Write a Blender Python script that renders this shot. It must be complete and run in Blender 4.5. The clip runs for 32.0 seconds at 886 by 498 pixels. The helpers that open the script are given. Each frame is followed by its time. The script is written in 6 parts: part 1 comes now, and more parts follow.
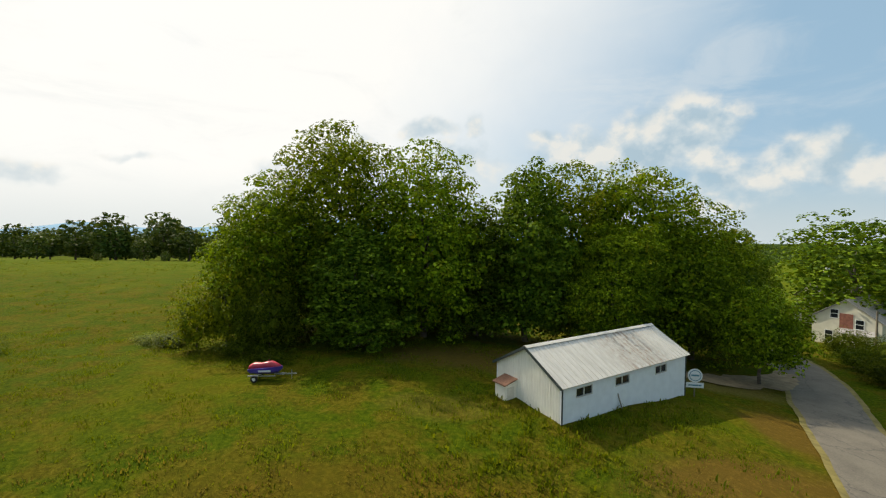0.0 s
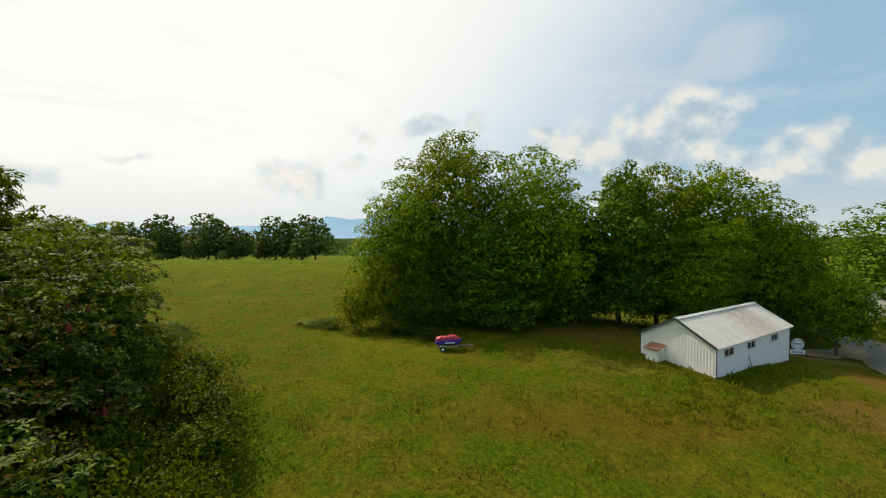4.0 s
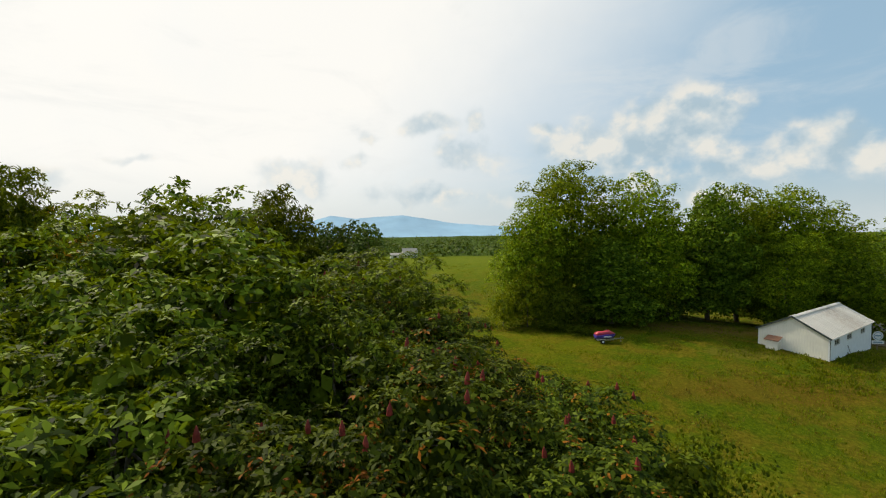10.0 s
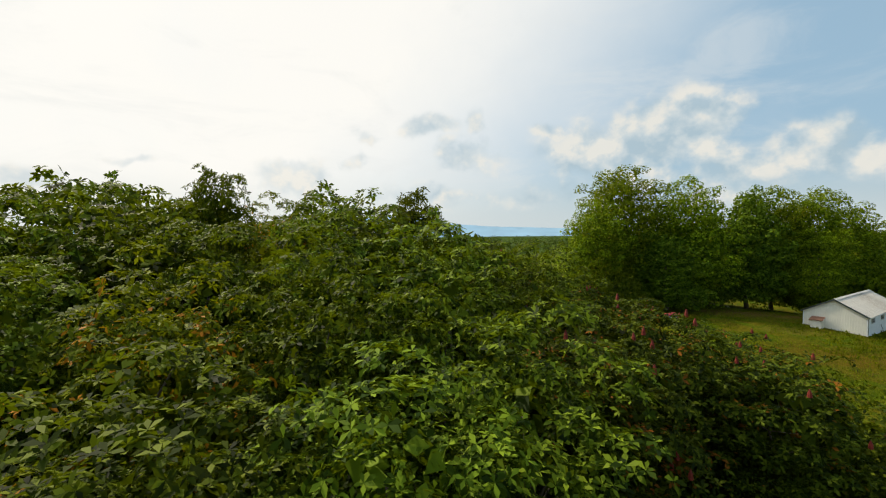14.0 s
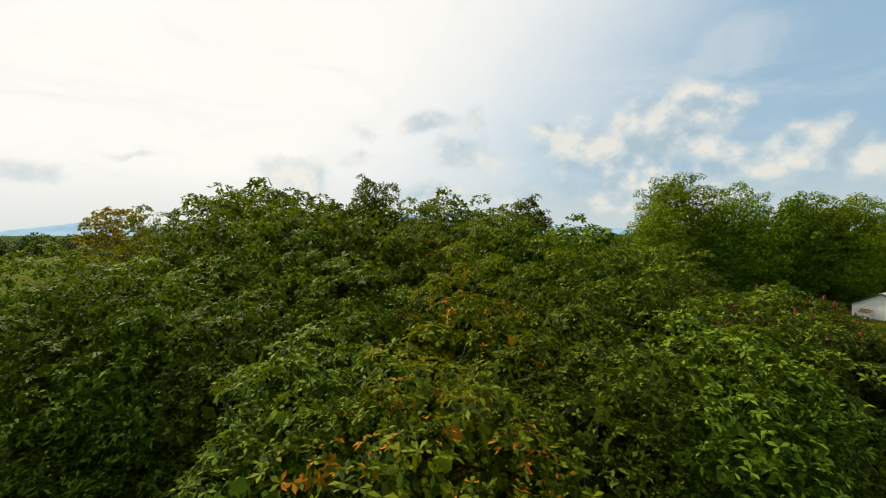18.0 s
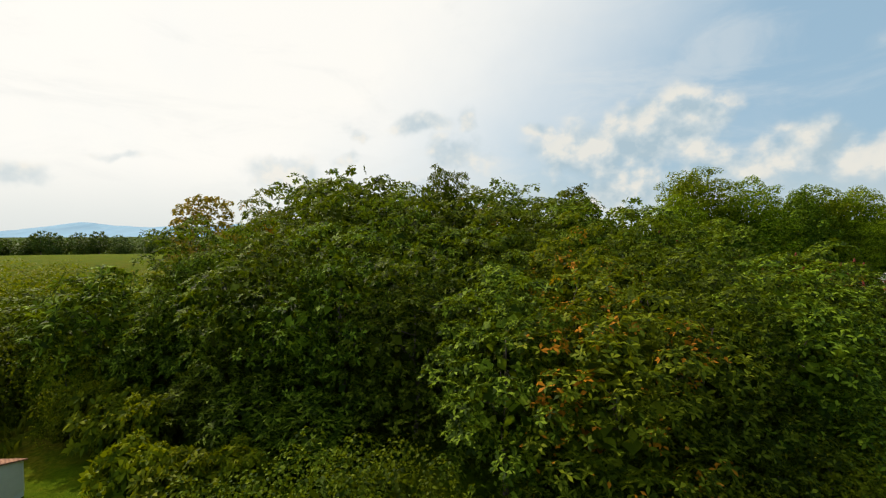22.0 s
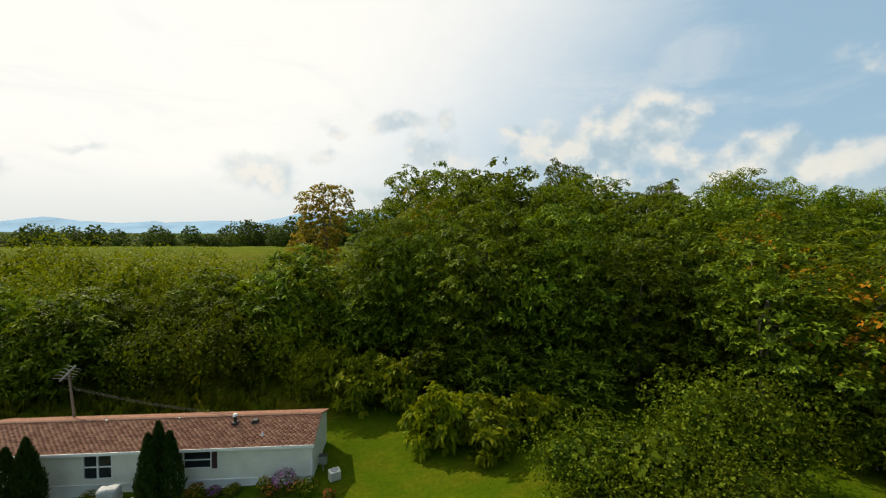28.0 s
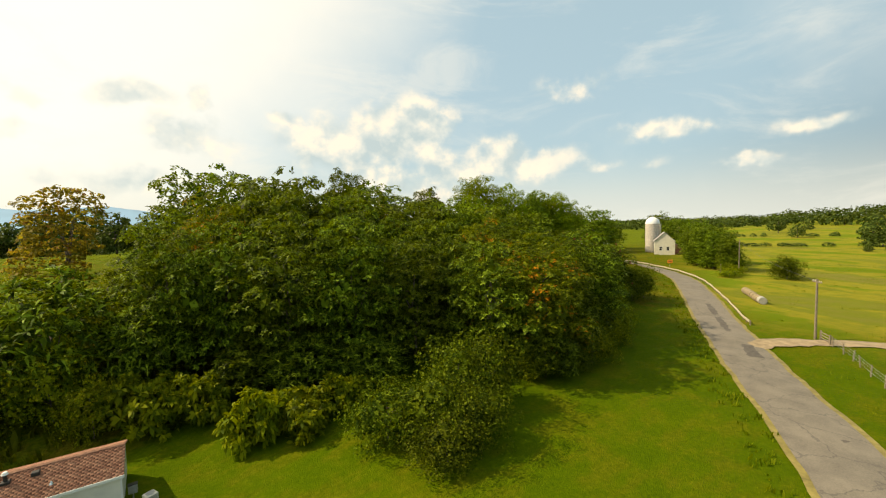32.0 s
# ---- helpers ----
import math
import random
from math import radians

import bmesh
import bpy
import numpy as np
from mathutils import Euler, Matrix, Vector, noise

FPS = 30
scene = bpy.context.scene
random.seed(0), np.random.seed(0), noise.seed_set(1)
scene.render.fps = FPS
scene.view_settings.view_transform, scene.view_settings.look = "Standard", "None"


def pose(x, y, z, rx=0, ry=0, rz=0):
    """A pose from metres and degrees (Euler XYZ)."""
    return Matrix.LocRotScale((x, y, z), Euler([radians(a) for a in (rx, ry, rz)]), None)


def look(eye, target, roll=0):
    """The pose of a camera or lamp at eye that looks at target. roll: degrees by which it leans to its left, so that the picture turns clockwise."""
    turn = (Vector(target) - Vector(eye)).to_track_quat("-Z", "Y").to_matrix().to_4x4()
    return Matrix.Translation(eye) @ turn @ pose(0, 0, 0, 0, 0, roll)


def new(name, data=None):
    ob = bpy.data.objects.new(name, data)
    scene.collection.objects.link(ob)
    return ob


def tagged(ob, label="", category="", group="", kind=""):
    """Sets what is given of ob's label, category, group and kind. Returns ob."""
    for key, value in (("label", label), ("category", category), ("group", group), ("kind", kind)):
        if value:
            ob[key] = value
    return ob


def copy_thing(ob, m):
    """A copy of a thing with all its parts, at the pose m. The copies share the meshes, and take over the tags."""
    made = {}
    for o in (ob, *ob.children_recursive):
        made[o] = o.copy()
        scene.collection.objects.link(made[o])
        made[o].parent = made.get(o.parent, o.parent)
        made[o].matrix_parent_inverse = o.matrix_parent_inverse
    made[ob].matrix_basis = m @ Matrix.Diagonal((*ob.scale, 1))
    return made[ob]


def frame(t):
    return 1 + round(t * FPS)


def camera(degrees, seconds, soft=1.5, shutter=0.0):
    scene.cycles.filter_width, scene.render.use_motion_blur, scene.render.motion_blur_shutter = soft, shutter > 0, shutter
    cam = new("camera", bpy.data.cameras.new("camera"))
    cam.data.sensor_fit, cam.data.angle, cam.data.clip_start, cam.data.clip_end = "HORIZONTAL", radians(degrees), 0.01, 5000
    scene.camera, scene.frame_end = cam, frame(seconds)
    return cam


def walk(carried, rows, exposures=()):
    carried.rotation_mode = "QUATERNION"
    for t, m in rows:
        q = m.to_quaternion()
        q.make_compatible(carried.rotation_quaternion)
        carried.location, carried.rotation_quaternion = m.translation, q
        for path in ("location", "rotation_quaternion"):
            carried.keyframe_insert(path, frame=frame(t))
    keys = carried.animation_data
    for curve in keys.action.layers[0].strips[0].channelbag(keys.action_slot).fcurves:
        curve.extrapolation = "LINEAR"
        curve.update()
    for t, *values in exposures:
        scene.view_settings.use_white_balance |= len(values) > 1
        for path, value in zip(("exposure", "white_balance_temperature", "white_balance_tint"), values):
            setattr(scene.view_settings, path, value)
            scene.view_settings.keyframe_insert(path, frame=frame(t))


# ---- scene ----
cam = camera(94.5, 32.0, soft=1.2)

# seconds, place in metres, pose angles in degrees
PATH = [
    (0.0, 0.36, 11.19, 15.03, 88.39, -0.74, 0.54),
    (0.5, -1.43, 10.75, 14.89, 88.47, -0.52, 0.51),
    (1.0, -3.28, 10.15, 14.76, 88.43, -0.41, 0.41),
    (1.5, -5.15, 9.41, 14.68, 88.36, -0.35, 0.21),
    (2.0, -6.95, 8.65, 14.53, 88.34, -0.37, 0.24),
    (2.5, -8.78, 7.69, 14.41, 88.25, -0.36, 0.31),
    (3.0, -10.65, 6.67, 14.28, 88.15, -0.27, 0.42),
    (3.5, -12.60, 5.53, 14.32, 88.07, -0.15, 0.53),
    (5.5, -21.43, -1.79, 16.28, 87.99, 0.31, 1.08),
    (6.0, -23.07, -2.41, 16.43, 88.05, 0.27, 1.09),
    (6.5, -24.61, -3.01, 16.58, 87.90, 0.28, 1.12),
    (7.0, -26.04, -3.58, 16.76, 87.85, 0.43, 1.03),
    (7.5, -27.47, -4.13, 16.83, 87.89, 0.40, 1.10),
    (8.0, -28.98, -4.73, 16.93, 87.81, 0.41, 1.19),
    (8.5, -30.50, -5.52, 17.10, 87.76, 0.55, 1.22),
    (9.0, -31.99, -6.31, 17.21, 87.67, 0.61, 1.12),
    (9.5, -33.37, -6.99, 17.21, 87.67, 0.55, 1.04),
    (10.0, -34.72, -7.66, 17.23, 87.77, 0.49, 0.92),
    (10.5, -36.13, -8.51, 17.25, 87.80, 0.51, 0.80),
    (11.0, -37.67, -9.24, 17.24, 87.80, 0.47, 0.63),
    (11.5, -39.22, -10.05, 17.22, 87.83, 0.36, 0.54),
    (12.0, -40.78, -11.11, 17.20, 87.77, 0.35, 0.56),
    (12.5, -42.46, -12.32, 17.00, 87.79, 0.38, 0.58),
    (13.0, -44.47, -13.86, 16.82, 87.86, 0.43, 0.62),
    (13.5, -46.23, -15.17, 16.68, 87.86, 0.48, 0.73),
    (15.5, -52.97, -20.14, 16.38, 88.07, 0.23, 1.42),
    (16.0, -54.89, -20.82, 16.67, 88.09, 0.25, 1.45),
    (16.5, -56.88, -21.78, 16.88, 88.00, 0.26, 1.50),
    (17.0, -58.99, -22.88, 16.96, 87.88, 0.22, 1.44),
    (17.5, -61.14, -23.76, 16.99, 87.72, 0.13, 1.11),
    (18.0, -63.26, -24.68, 17.02, 87.55, 0.06, 0.85),
    (18.5, -65.36, -25.49, 16.99, 87.42, 0.02, 0.66),
    (19.0, -67.38, -26.59, 16.86, 87.38, 0.02, 0.60),
    (19.5, -69.31, -27.85, 16.67, 87.35, 0.02, 0.52),
    (20.0, -70.86, -29.26, 16.26, 87.41, 0.06, 0.50),
    (20.5, -71.71, -29.96, 15.79, 87.53, 0.16, 0.34),
    (21.0, -72.15, -30.35, 15.32, 87.55, 0.20, 0.12),
    (21.5, -72.63, -30.82, 14.92, 87.61, 0.27, -0.18),
    (22.0, -73.39, -31.33, 14.60, 87.67, 0.18, -0.22),
    (22.5, -74.35, -31.82, 14.56, 87.75, 0.09, -0.26),
    (23.0, -75.50, -32.44, 14.56, 87.81, 0.03, -0.28),
    (23.5, -76.90, -33.28, 14.40, 87.84, -0.08, -0.32),
    (24.0, -78.73, -34.53, 14.04, 87.78, -0.16, -0.38),
    (24.5, -80.26, -34.56, 13.89, 87.70, -0.23, -0.73),
    (25.0, -82.08, -34.75, 13.72, 87.60, -0.28, -1.25),
    (25.5, -83.97, -35.22, 13.59, 87.67, -0.19, -1.76),
    (27.5, -92.52, -34.88, 12.82, 87.73, -0.57, -3.05),
    (28.0, -94.60, -34.95, 12.81, 87.63, -0.47, -3.31),
    (28.5, -96.50, -35.52, 12.87, 87.60, -0.39, -3.54),
    (29.0, -97.69, -35.60, 12.89, 87.52, -0.28, -3.77),
    (29.5, -98.06, -35.21, 12.85, 87.45, -0.11, -4.63),
    (30.0, -98.29, -36.28, 13.16, 87.30, 0.11, -7.71),
    (30.5, -97.86, -37.07, 13.65, 86.98, 0.32, -12.69),
    (31.0, -97.20, -37.74, 13.93, 86.83, 0.63, -20.54),
    (31.5, -97.11, -38.86, 14.25, 86.62, 1.01, -30.47),
    (32.0, -97.89, -40.77, 14.54, 86.32, 1.26, -33.58),
]
EXPOSURES = [(0.0, 0.0, 6620, 9), (9.0, -0.04, 6680, 9), (29.6, 0.0, 6720, 9), (31.2, 0.20, 7600, 9), (32.0, 0.30, 8050, 9)]
walk(cam, [(t, pose(x, y, z, rx, ry, rz)) for t, x, y, z, rx, ry, rz in PATH], EXPOSURES)

# ---- world and sun ----
SUN_WAY = Vector((-0.76, 0.72, 0.98)).normalized()
SUN_EL = math.asin(SUN_WAY.z)
SUN_AZ = math.atan2(SUN_WAY.x, SUN_WAY.y)


class Nodes:
    """Short hand for node trees."""

    def __init__(self, tree):
        self.t = tree
        tree.nodes.clear()

    def add(self, kind, ins=(), operation=None, use_clamp=None, data_type=None, blend_type=None, interpolation_type=None, feature=None):
        n = self.t.nodes.new(kind)
        if data_type is not None:
            n.data_type = data_type
        if operation is not None:
            n.operation = operation
        if use_clamp is not None:
            n.use_clamp = use_clamp
        if blend_type is not None:
            n.blend_type = blend_type
        if interpolation_type is not None:
            n.interpolation_type = interpolation_type
        if feature is not None:
            n.feature = feature
        for k in ins:
            self.put(n.inputs[k], ins[k])
        return n

    def put(self, sock, v):
        if isinstance(v, bpy.types.NodeSocket):
            self.t.links.new(v, sock)
        elif isinstance(v, bpy.types.Node):
            self.t.links.new(v.outputs[0], sock)
        else:
            sock.default_value = v

    def math(self, op, a, b=0.0, c=0.0, clamp=False):
        n = self.add("ShaderNodeMath", operation=op, use_clamp=clamp)
        for i, v in enumerate((a, b, c)):
            self.put(n.inputs[i], v)
        return n.outputs[0]

    def vmath(self, op, a, b=(0, 0, 0)):
        n = self.add("ShaderNodeVectorMath", operation=op)
        self.put(n.inputs[0], a)
        self.put(n.inputs[1], b)
        return n.outputs["Value"] if op in ("DOT_PRODUCT", "LENGTH", "DISTANCE") else n.outputs[0]

    def noise(self, vec, scale, detail=4.0, rough=0.55, out="Fac", dist=0.0):
        n = self.add("ShaderNodeTexNoise", ins={"Vector": vec, "Scale": scale, "Detail": detail, "Roughness": rough, "Distortion": dist})
        return n.outputs[out]

    def ramp(self, fac, stops, mode="LINEAR"):
        n = self.add("ShaderNodeValToRGB")
        e = n.color_ramp.elements
        n.color_ramp.interpolation = mode
        while len(e) > len(stops):
            e.remove(e[-1])
        while len(e) < len(stops):
            e.new(0.5)
        for el, (p, c) in zip(e, stops):
            el.position = p
            el.color = (*c, 1) if len(c) == 3 else c
        self.put(n.inputs[0], fac)
        return n.outputs[0]

    def mix(self, fac, a, b, blend="MIX"):
        n = self.add("ShaderNodeMix", data_type="RGBA", blend_type=blend)
        self.put(n.inputs[0], fac)
        self.put(n.inputs[6], a if isinstance(a, (bpy.types.NodeSocket, bpy.types.Node)) else (*a, 1))
        self.put(n.inputs[7], b if isinstance(b, (bpy.types.NodeSocket, bpy.types.Node)) else (*b, 1))
        return n.outputs[2]

    def step(self, v, lo, hi):
        n = self.add("ShaderNodeMapRange", interpolation_type="SMOOTHSTEP")
        for i, x in enumerate((v, lo, hi, 0.0, 1.0)):
            self.put(n.inputs[i], x)
        return n.outputs[0]


def unit(az, el):
    """A direction: azimuth to the right of +y and elevation, in degrees."""
    a, e = radians(az), radians(el)
    return (math.sin(a) * math.cos(e), math.cos(a) * math.cos(e), math.sin(e))


def make_world():
    w = bpy.data.worlds.new("sky")
    scene.world = w
    w.use_nodes = True
    n = Nodes(w.node_tree)
    sky = n.add("ShaderNodeTexSky")
    sky.sky_type, sky.sun_disc, sky.sun_elevation, sky.sun_rotation = "NISHITA", False, SUN_EL, SUN_AZ
    sky.air_density, sky.dust_density, sky.ozone_density = 1.0, 2.5, 1.2
    way = n.add("ShaderNodeTexCoord").outputs["Generated"]
    base = n.mix(1.0, sky.outputs[0], (SKY_GAIN, SKY_GAIN, SKY_GAIN), "MULTIPLY")
    base = n.mix(0.66, base, (0.40, 0.62, 0.80))
    # milky veil round the sun, deeper blue on the far side
    near = n.vmath("DOT_PRODUCT", way, tuple(SUN_WAY))
    base = n.mix(1.0, base, n.ramp(n.step(near, -0.8, -0.05), [(0.0, (0.24, 0.27, 0.32)), (1.0, (1.0, 1.0, 1.0))]), "MULTIPLY")
    veil_noise = n.noise(way, 2.2, 5, 0.6)
    veil = n.math("ADD", n.step(near, 0.28, 0.84), n.math("MULTIPLY", n.math("SUBTRACT", veil_noise, 0.5), 0.5), clamp=True)
    base = n.mix(n.math("MULTIPLY", veil, 0.93), base, (1.04, 1.02, 0.98))
    sep = n.add("ShaderNodeSeparateXYZ", ins={0: way})
    low = n.math("SUBTRACT", 1.0, n.step(sep.outputs[2], -0.02, 0.16))
    base = n.mix(n.math("MULTIPLY", low, 0.75), base, (0.70, 0.76, 0.77))
    # thin streaky high cloud
    flat = n.vmath("MULTIPLY", way, (1.0, 1.0, 3.4))
    streak = n.step(n.noise(flat, 3.0, 7, 0.62, dist=0.6), 0.47, 0.70)
    base = n.mix(n.math("MULTIPLY", streak, 0.35), base, (0.78, 0.81, 0.82))
    # heaped clouds where the sky shows them: azimuth, elevation, width, height, weight
    bend = n.vmath("SUBTRACT", n.noise(way, 7.0, 4, 0.6, out="Color"), (0.5, 0.5, 0.5))
    bent = n.vmath("ADD", way, n.vmath("MULTIPLY", bend, (0.13, 0.13, 0.09)))
    heap = None
    for az, el, wd, ht, wt in CLOUDS:
        d = n.vmath("SUBTRACT", bent, unit(az, el))
        r = unit(az + 90, 0)
        u = n.math("DIVIDE", n.vmath("DOT_PRODUCT", d, r), wd)
        v = n.math("DIVIDE", n.add("ShaderNodeSeparateXYZ", ins={0: d}).outputs[2], ht)
        q = n.math("ADD", n.math("MULTIPLY", u, u), n.math("MULTIPLY", v, v))
        g = n.math("MULTIPLY", n.math("POWER", 2.718, n.math("MULTIPLY", q, -1.3)), wt)
        heap = g if heap is None else n.math("MAXIMUM", heap, g)
    puff_vec = n.vmath("MULTIPLY", way, (1.0, 1.0, 1.1))
    puff = n.noise(puff_vec, 11.0, 6, 0.52)
    puff_up = n.noise(n.vmath("ADD", puff_vec, (-0.012, 0.006, 0.034)), 11.0, 4, 0.5)
    dens = n.math("ADD", n.math("MULTIPLY", heap, 0.62), n.math("MULTIPLY", n.math("SUBTRACT", puff, 0.5), 1.5))
    cover = n.math("MULTIPLY", n.step(dens, 0.10, 0.50), n.step(heap, 0.15, 0.55))
    lit = n.math("ADD", n.math("MULTIPLY", n.math("SUBTRACT", puff, puff_up), 3.6), 0.5, clamp=True)
    shade = n.ramp(lit, [(0.1, (0.43, 0.56, 0.65)), (0.5, (0.62, 0.70, 0.74)), (0.85, (0.86, 0.84, 0.78))])
    base = n.mix(n.math("MULTIPLY", cover, n.math("SUBTRACT", 0.9, n.math("MULTIPLY", veil, 0.28))), base, shade)
    bg = n.add("ShaderNodeBackground", ins={"Color": base, "Strength": SKY_STRENGTH})
    n.add("ShaderNodeOutputWorld", ins={"Surface": bg.outputs[0]})


SKY_GAIN = 0.11
SKY_STRENGTH = 1.0
CLOUDS = [
    (23.0, 10.5, 0.20, 0.09, 1.0), (31.0, 12.5, 0.11, 0.09, 1.0), (19.0, 12.0, 0.08, 0.07, 0.9), (27.0, 12.5, 0.10, 0.08, 1.0), (40.0, 8.0, 0.26, 0.06, 0.85),
    (14.0, 13.0, 0.05, 0.03, 0.7), (3.0, 10.5, 0.10, 0.06, 0.85), (-3.0, 14.5, 0.11, 0.035, 0.7), (3.0, 15.0, 0.04, 0.05, 0.8), (-20.0, 7.5, 0.13, 0.06, 0.8),
    (-13.0, 10.0, 0.05, 0.025, 0.7), (-11.0, 13.0, 0.06, 0.025, 0.6), (24.0, 5.0, 0.34, 0.05, 0.8), (-46.0, 6.0, 0.12, 0.03, 0.6), (-2.0, 5.0, 0.22, 0.04, 0.7),
    (62.0, 10.5, 0.12, 0.03, 0.7), (52.0, 17.0, 0.12, 0.05, 0.6), (76.0, 9.0, 0.10, 0.02, 0.6), (-38.0, 8.5, 0.08, 0.016, 0.6), (56.0, 7.0, 0.16, 0.02, 0.5), (70.0, 6.0, 0.10, 0.015, 0.6),
]
make_world()
sun = new("sun", bpy.data.lights.new("sun", "SUN"))
sun.data.energy, sun.data.angle, sun.data.color = 5.0, radians(0.8), (1.0, 0.89, 0.70)
sun.matrix_world = look(SUN_WAY * 100, (0, 0, 0))


# ---- materials ----
def material(name, rough=0.8):
    m = bpy.data.materials.new(name)
    m.use_nodes = True
    n = Nodes(m.node_tree)
    p = n.add("ShaderNodeBsdfPrincipled", ins={"Roughness": rough})
    n.add("ShaderNodeOutputMaterial", ins={"Surface": p.outputs[0]})
    return m, n, p


def bump(n, p, height, strength=0.4, distance=0.03):
    b = n.add("ShaderNodeBump", ins={"Height": height, "Strength": strength, "Distance": distance})
    n.put(p.inputs["Normal"], b.outputs[0])


def place_of(n):
    return n.add("ShaderNodeNewGeometry").outputs["Position"]


def own_place(n):
    return n.add("ShaderNodeTexCoord").outputs["Object"]


def leaf_material(name, dark, mid, light, odd=None, odd_share=0.0, glow=0.30):
    m = bpy.data.materials.new(name)
    m.use_nodes = True
    n = Nodes(m.node_tree)
    g = n.add("ShaderNodeNewGeometry")
    island = g.outputs["Random Per Island"]
    tone = n.math("ADD", n.math("MULTIPLY", island, 1.05), n.math("SUBTRACT", n.math("MULTIPLY", n.noise(g.outputs["Position"], 0.45, 3), 0.6), 0.22))
    stops = [(0.12, dark), (0.55, mid), (0.95, light)]
    col = n.ramp(tone, stops)
    if odd:
        again = n.math("FRACT", n.math("MULTIPLY", island, 37.7))
        patch = n.noise(own_place(n), 0.35, 2)
        pick = n.math("LESS_THAN", n.math("ADD", again, n.math("MULTIPLY", n.math("SUBTRACT", 0.55, patch), 3.0)), odd_share)
        col = n.mix(pick, col, odd)
    ob = n.add("ShaderNodeObjectInfo").outputs["Random"]
    hsv = n.add("ShaderNodeHueSaturation", ins={"Hue": n.math("ADD", 0.488, n.math("MULTIPLY", ob, 0.022)), "Value": n.math("ADD", 0.72, n.math("MULTIPLY", ob, 0.5)), "Color": col})
    p = n.add("ShaderNodeBsdfPrincipled", ins={"Base Color": hsv.outputs[0], "Roughness": 0.6, "Specular IOR Level": 0.06})
    tr = n.add("ShaderNodeBsdfTranslucent", ins={"Color": n.mix(0.55, hsv.outputs[0], (light[0] * 1.45, light[1] * 1.35, light[2] * 0.3))})
    mx = n.add("ShaderNodeMixShader", ins={0: glow, 1: p.outputs[0], 2: tr.outputs[0]})
    n.add("ShaderNodeOutputMaterial", ins={"Surface": mx.outputs[0]})
    return m


def plain(name, colour, rough=0.7, vary=0.25, scale=3.0, metal=0.0, relief=0.2):
    m, n, p = material(name, rough)
    v = n.noise(own_place(n), scale, 5)
    d = tuple(c * (1 - vary) for c in colour)
    u = tuple(min(1, c * (1 + vary * 0.6)) for c in colour)
    n.put(p.inputs["Base Color"], n.ramp(v, [(0.3, d), (0.7, u)]))
    p.inputs["Metallic"].default_value = metal
    if relief:
        bump(n, p, n.noise(own_place(n), scale * 8, 4), relief, 0.01)
    return m


LEAF_MAPLE = leaf_material("maple_leaves", (0.022, 0.044, 0.0014), (0.088, 0.146, 0.0036), (0.245, 0.325, 0.0110), (0.19, 0.19, 0.008), 0.02)
LEAF_DARK = leaf_material("dark_leaves", (0.018, 0.040, 0.0026), (0.068, 0.119, 0.0068), (0.165, 0.234, 0.0135))
LEAF_AIL = leaf_material("compound_leaves", (0.006, 0.016, 0.0006), (0.037, 0.067, 0.0020), (0.169, 0.233, 0.0143), glow=0.24)
LEAF_YELLOW = leaf_material("turning_leaves", (0.015, 0.031, 0.0009), (0.061, 0.093, 0.0031), (0.188, 0.224, 0.0103), (0.46, 0.18, 0.010), 0.07)
LEAF_SUMAC = leaf_material("sumac_leaves", (0.006, 0.015, 0.0006), (0.033, 0.054, 0.0020), (0.090, 0.120, 0.0070), (0.24, 0.09, 0.010), 0.010, glow=0.2)
LEAF_BUSH = leaf_material("bush_leaves", (0.014, 0.029, 0.0008), (0.048, 0.076, 0.0023), (0.125, 0.160, 0.0080))
LEAF_SCRUB = leaf_material("scrub_leaves", (0.028, 0.052, 0.001), (0.095, 0.138, 0.003), (0.215, 0.245, 0.008))
LEAF_GREY = leaf_material("olive_leaves", (0.022, 0.038, 0.004), (0.064, 0.090, 0.009), (0.140, 0.170, 0.024))
LEAF_CEDAR = leaf_material("cedar_leaves", (0.008, 0.024, 0.004), (0.018, 0.042, 0.007), (0.034, 0.066, 0.012), glow=0.15)
LEAF_DYING = leaf_material("dying_leaves", (0.09, 0.10, 0.015), (0.18, 0.17, 0.026), (0.32, 0.27, 0.045), (0.34, 0.16, 0.035), 0.14, glow=0.45)
LEAF_FAR = leaf_material("far_leaves", (0.022, 0.046, 0.0084), (0.049, 0.086, 0.0156), (0.099, 0.140, 0.0260), glow=0.2)
BARK = plain("bark", (0.13, 0.105, 0.08), 0.9, 0.45, 4.0, relief=0.6)
SEED = plain("seed_heads", (0.20, 0.018, 0.008), 0.8, 0.4, 6.0)


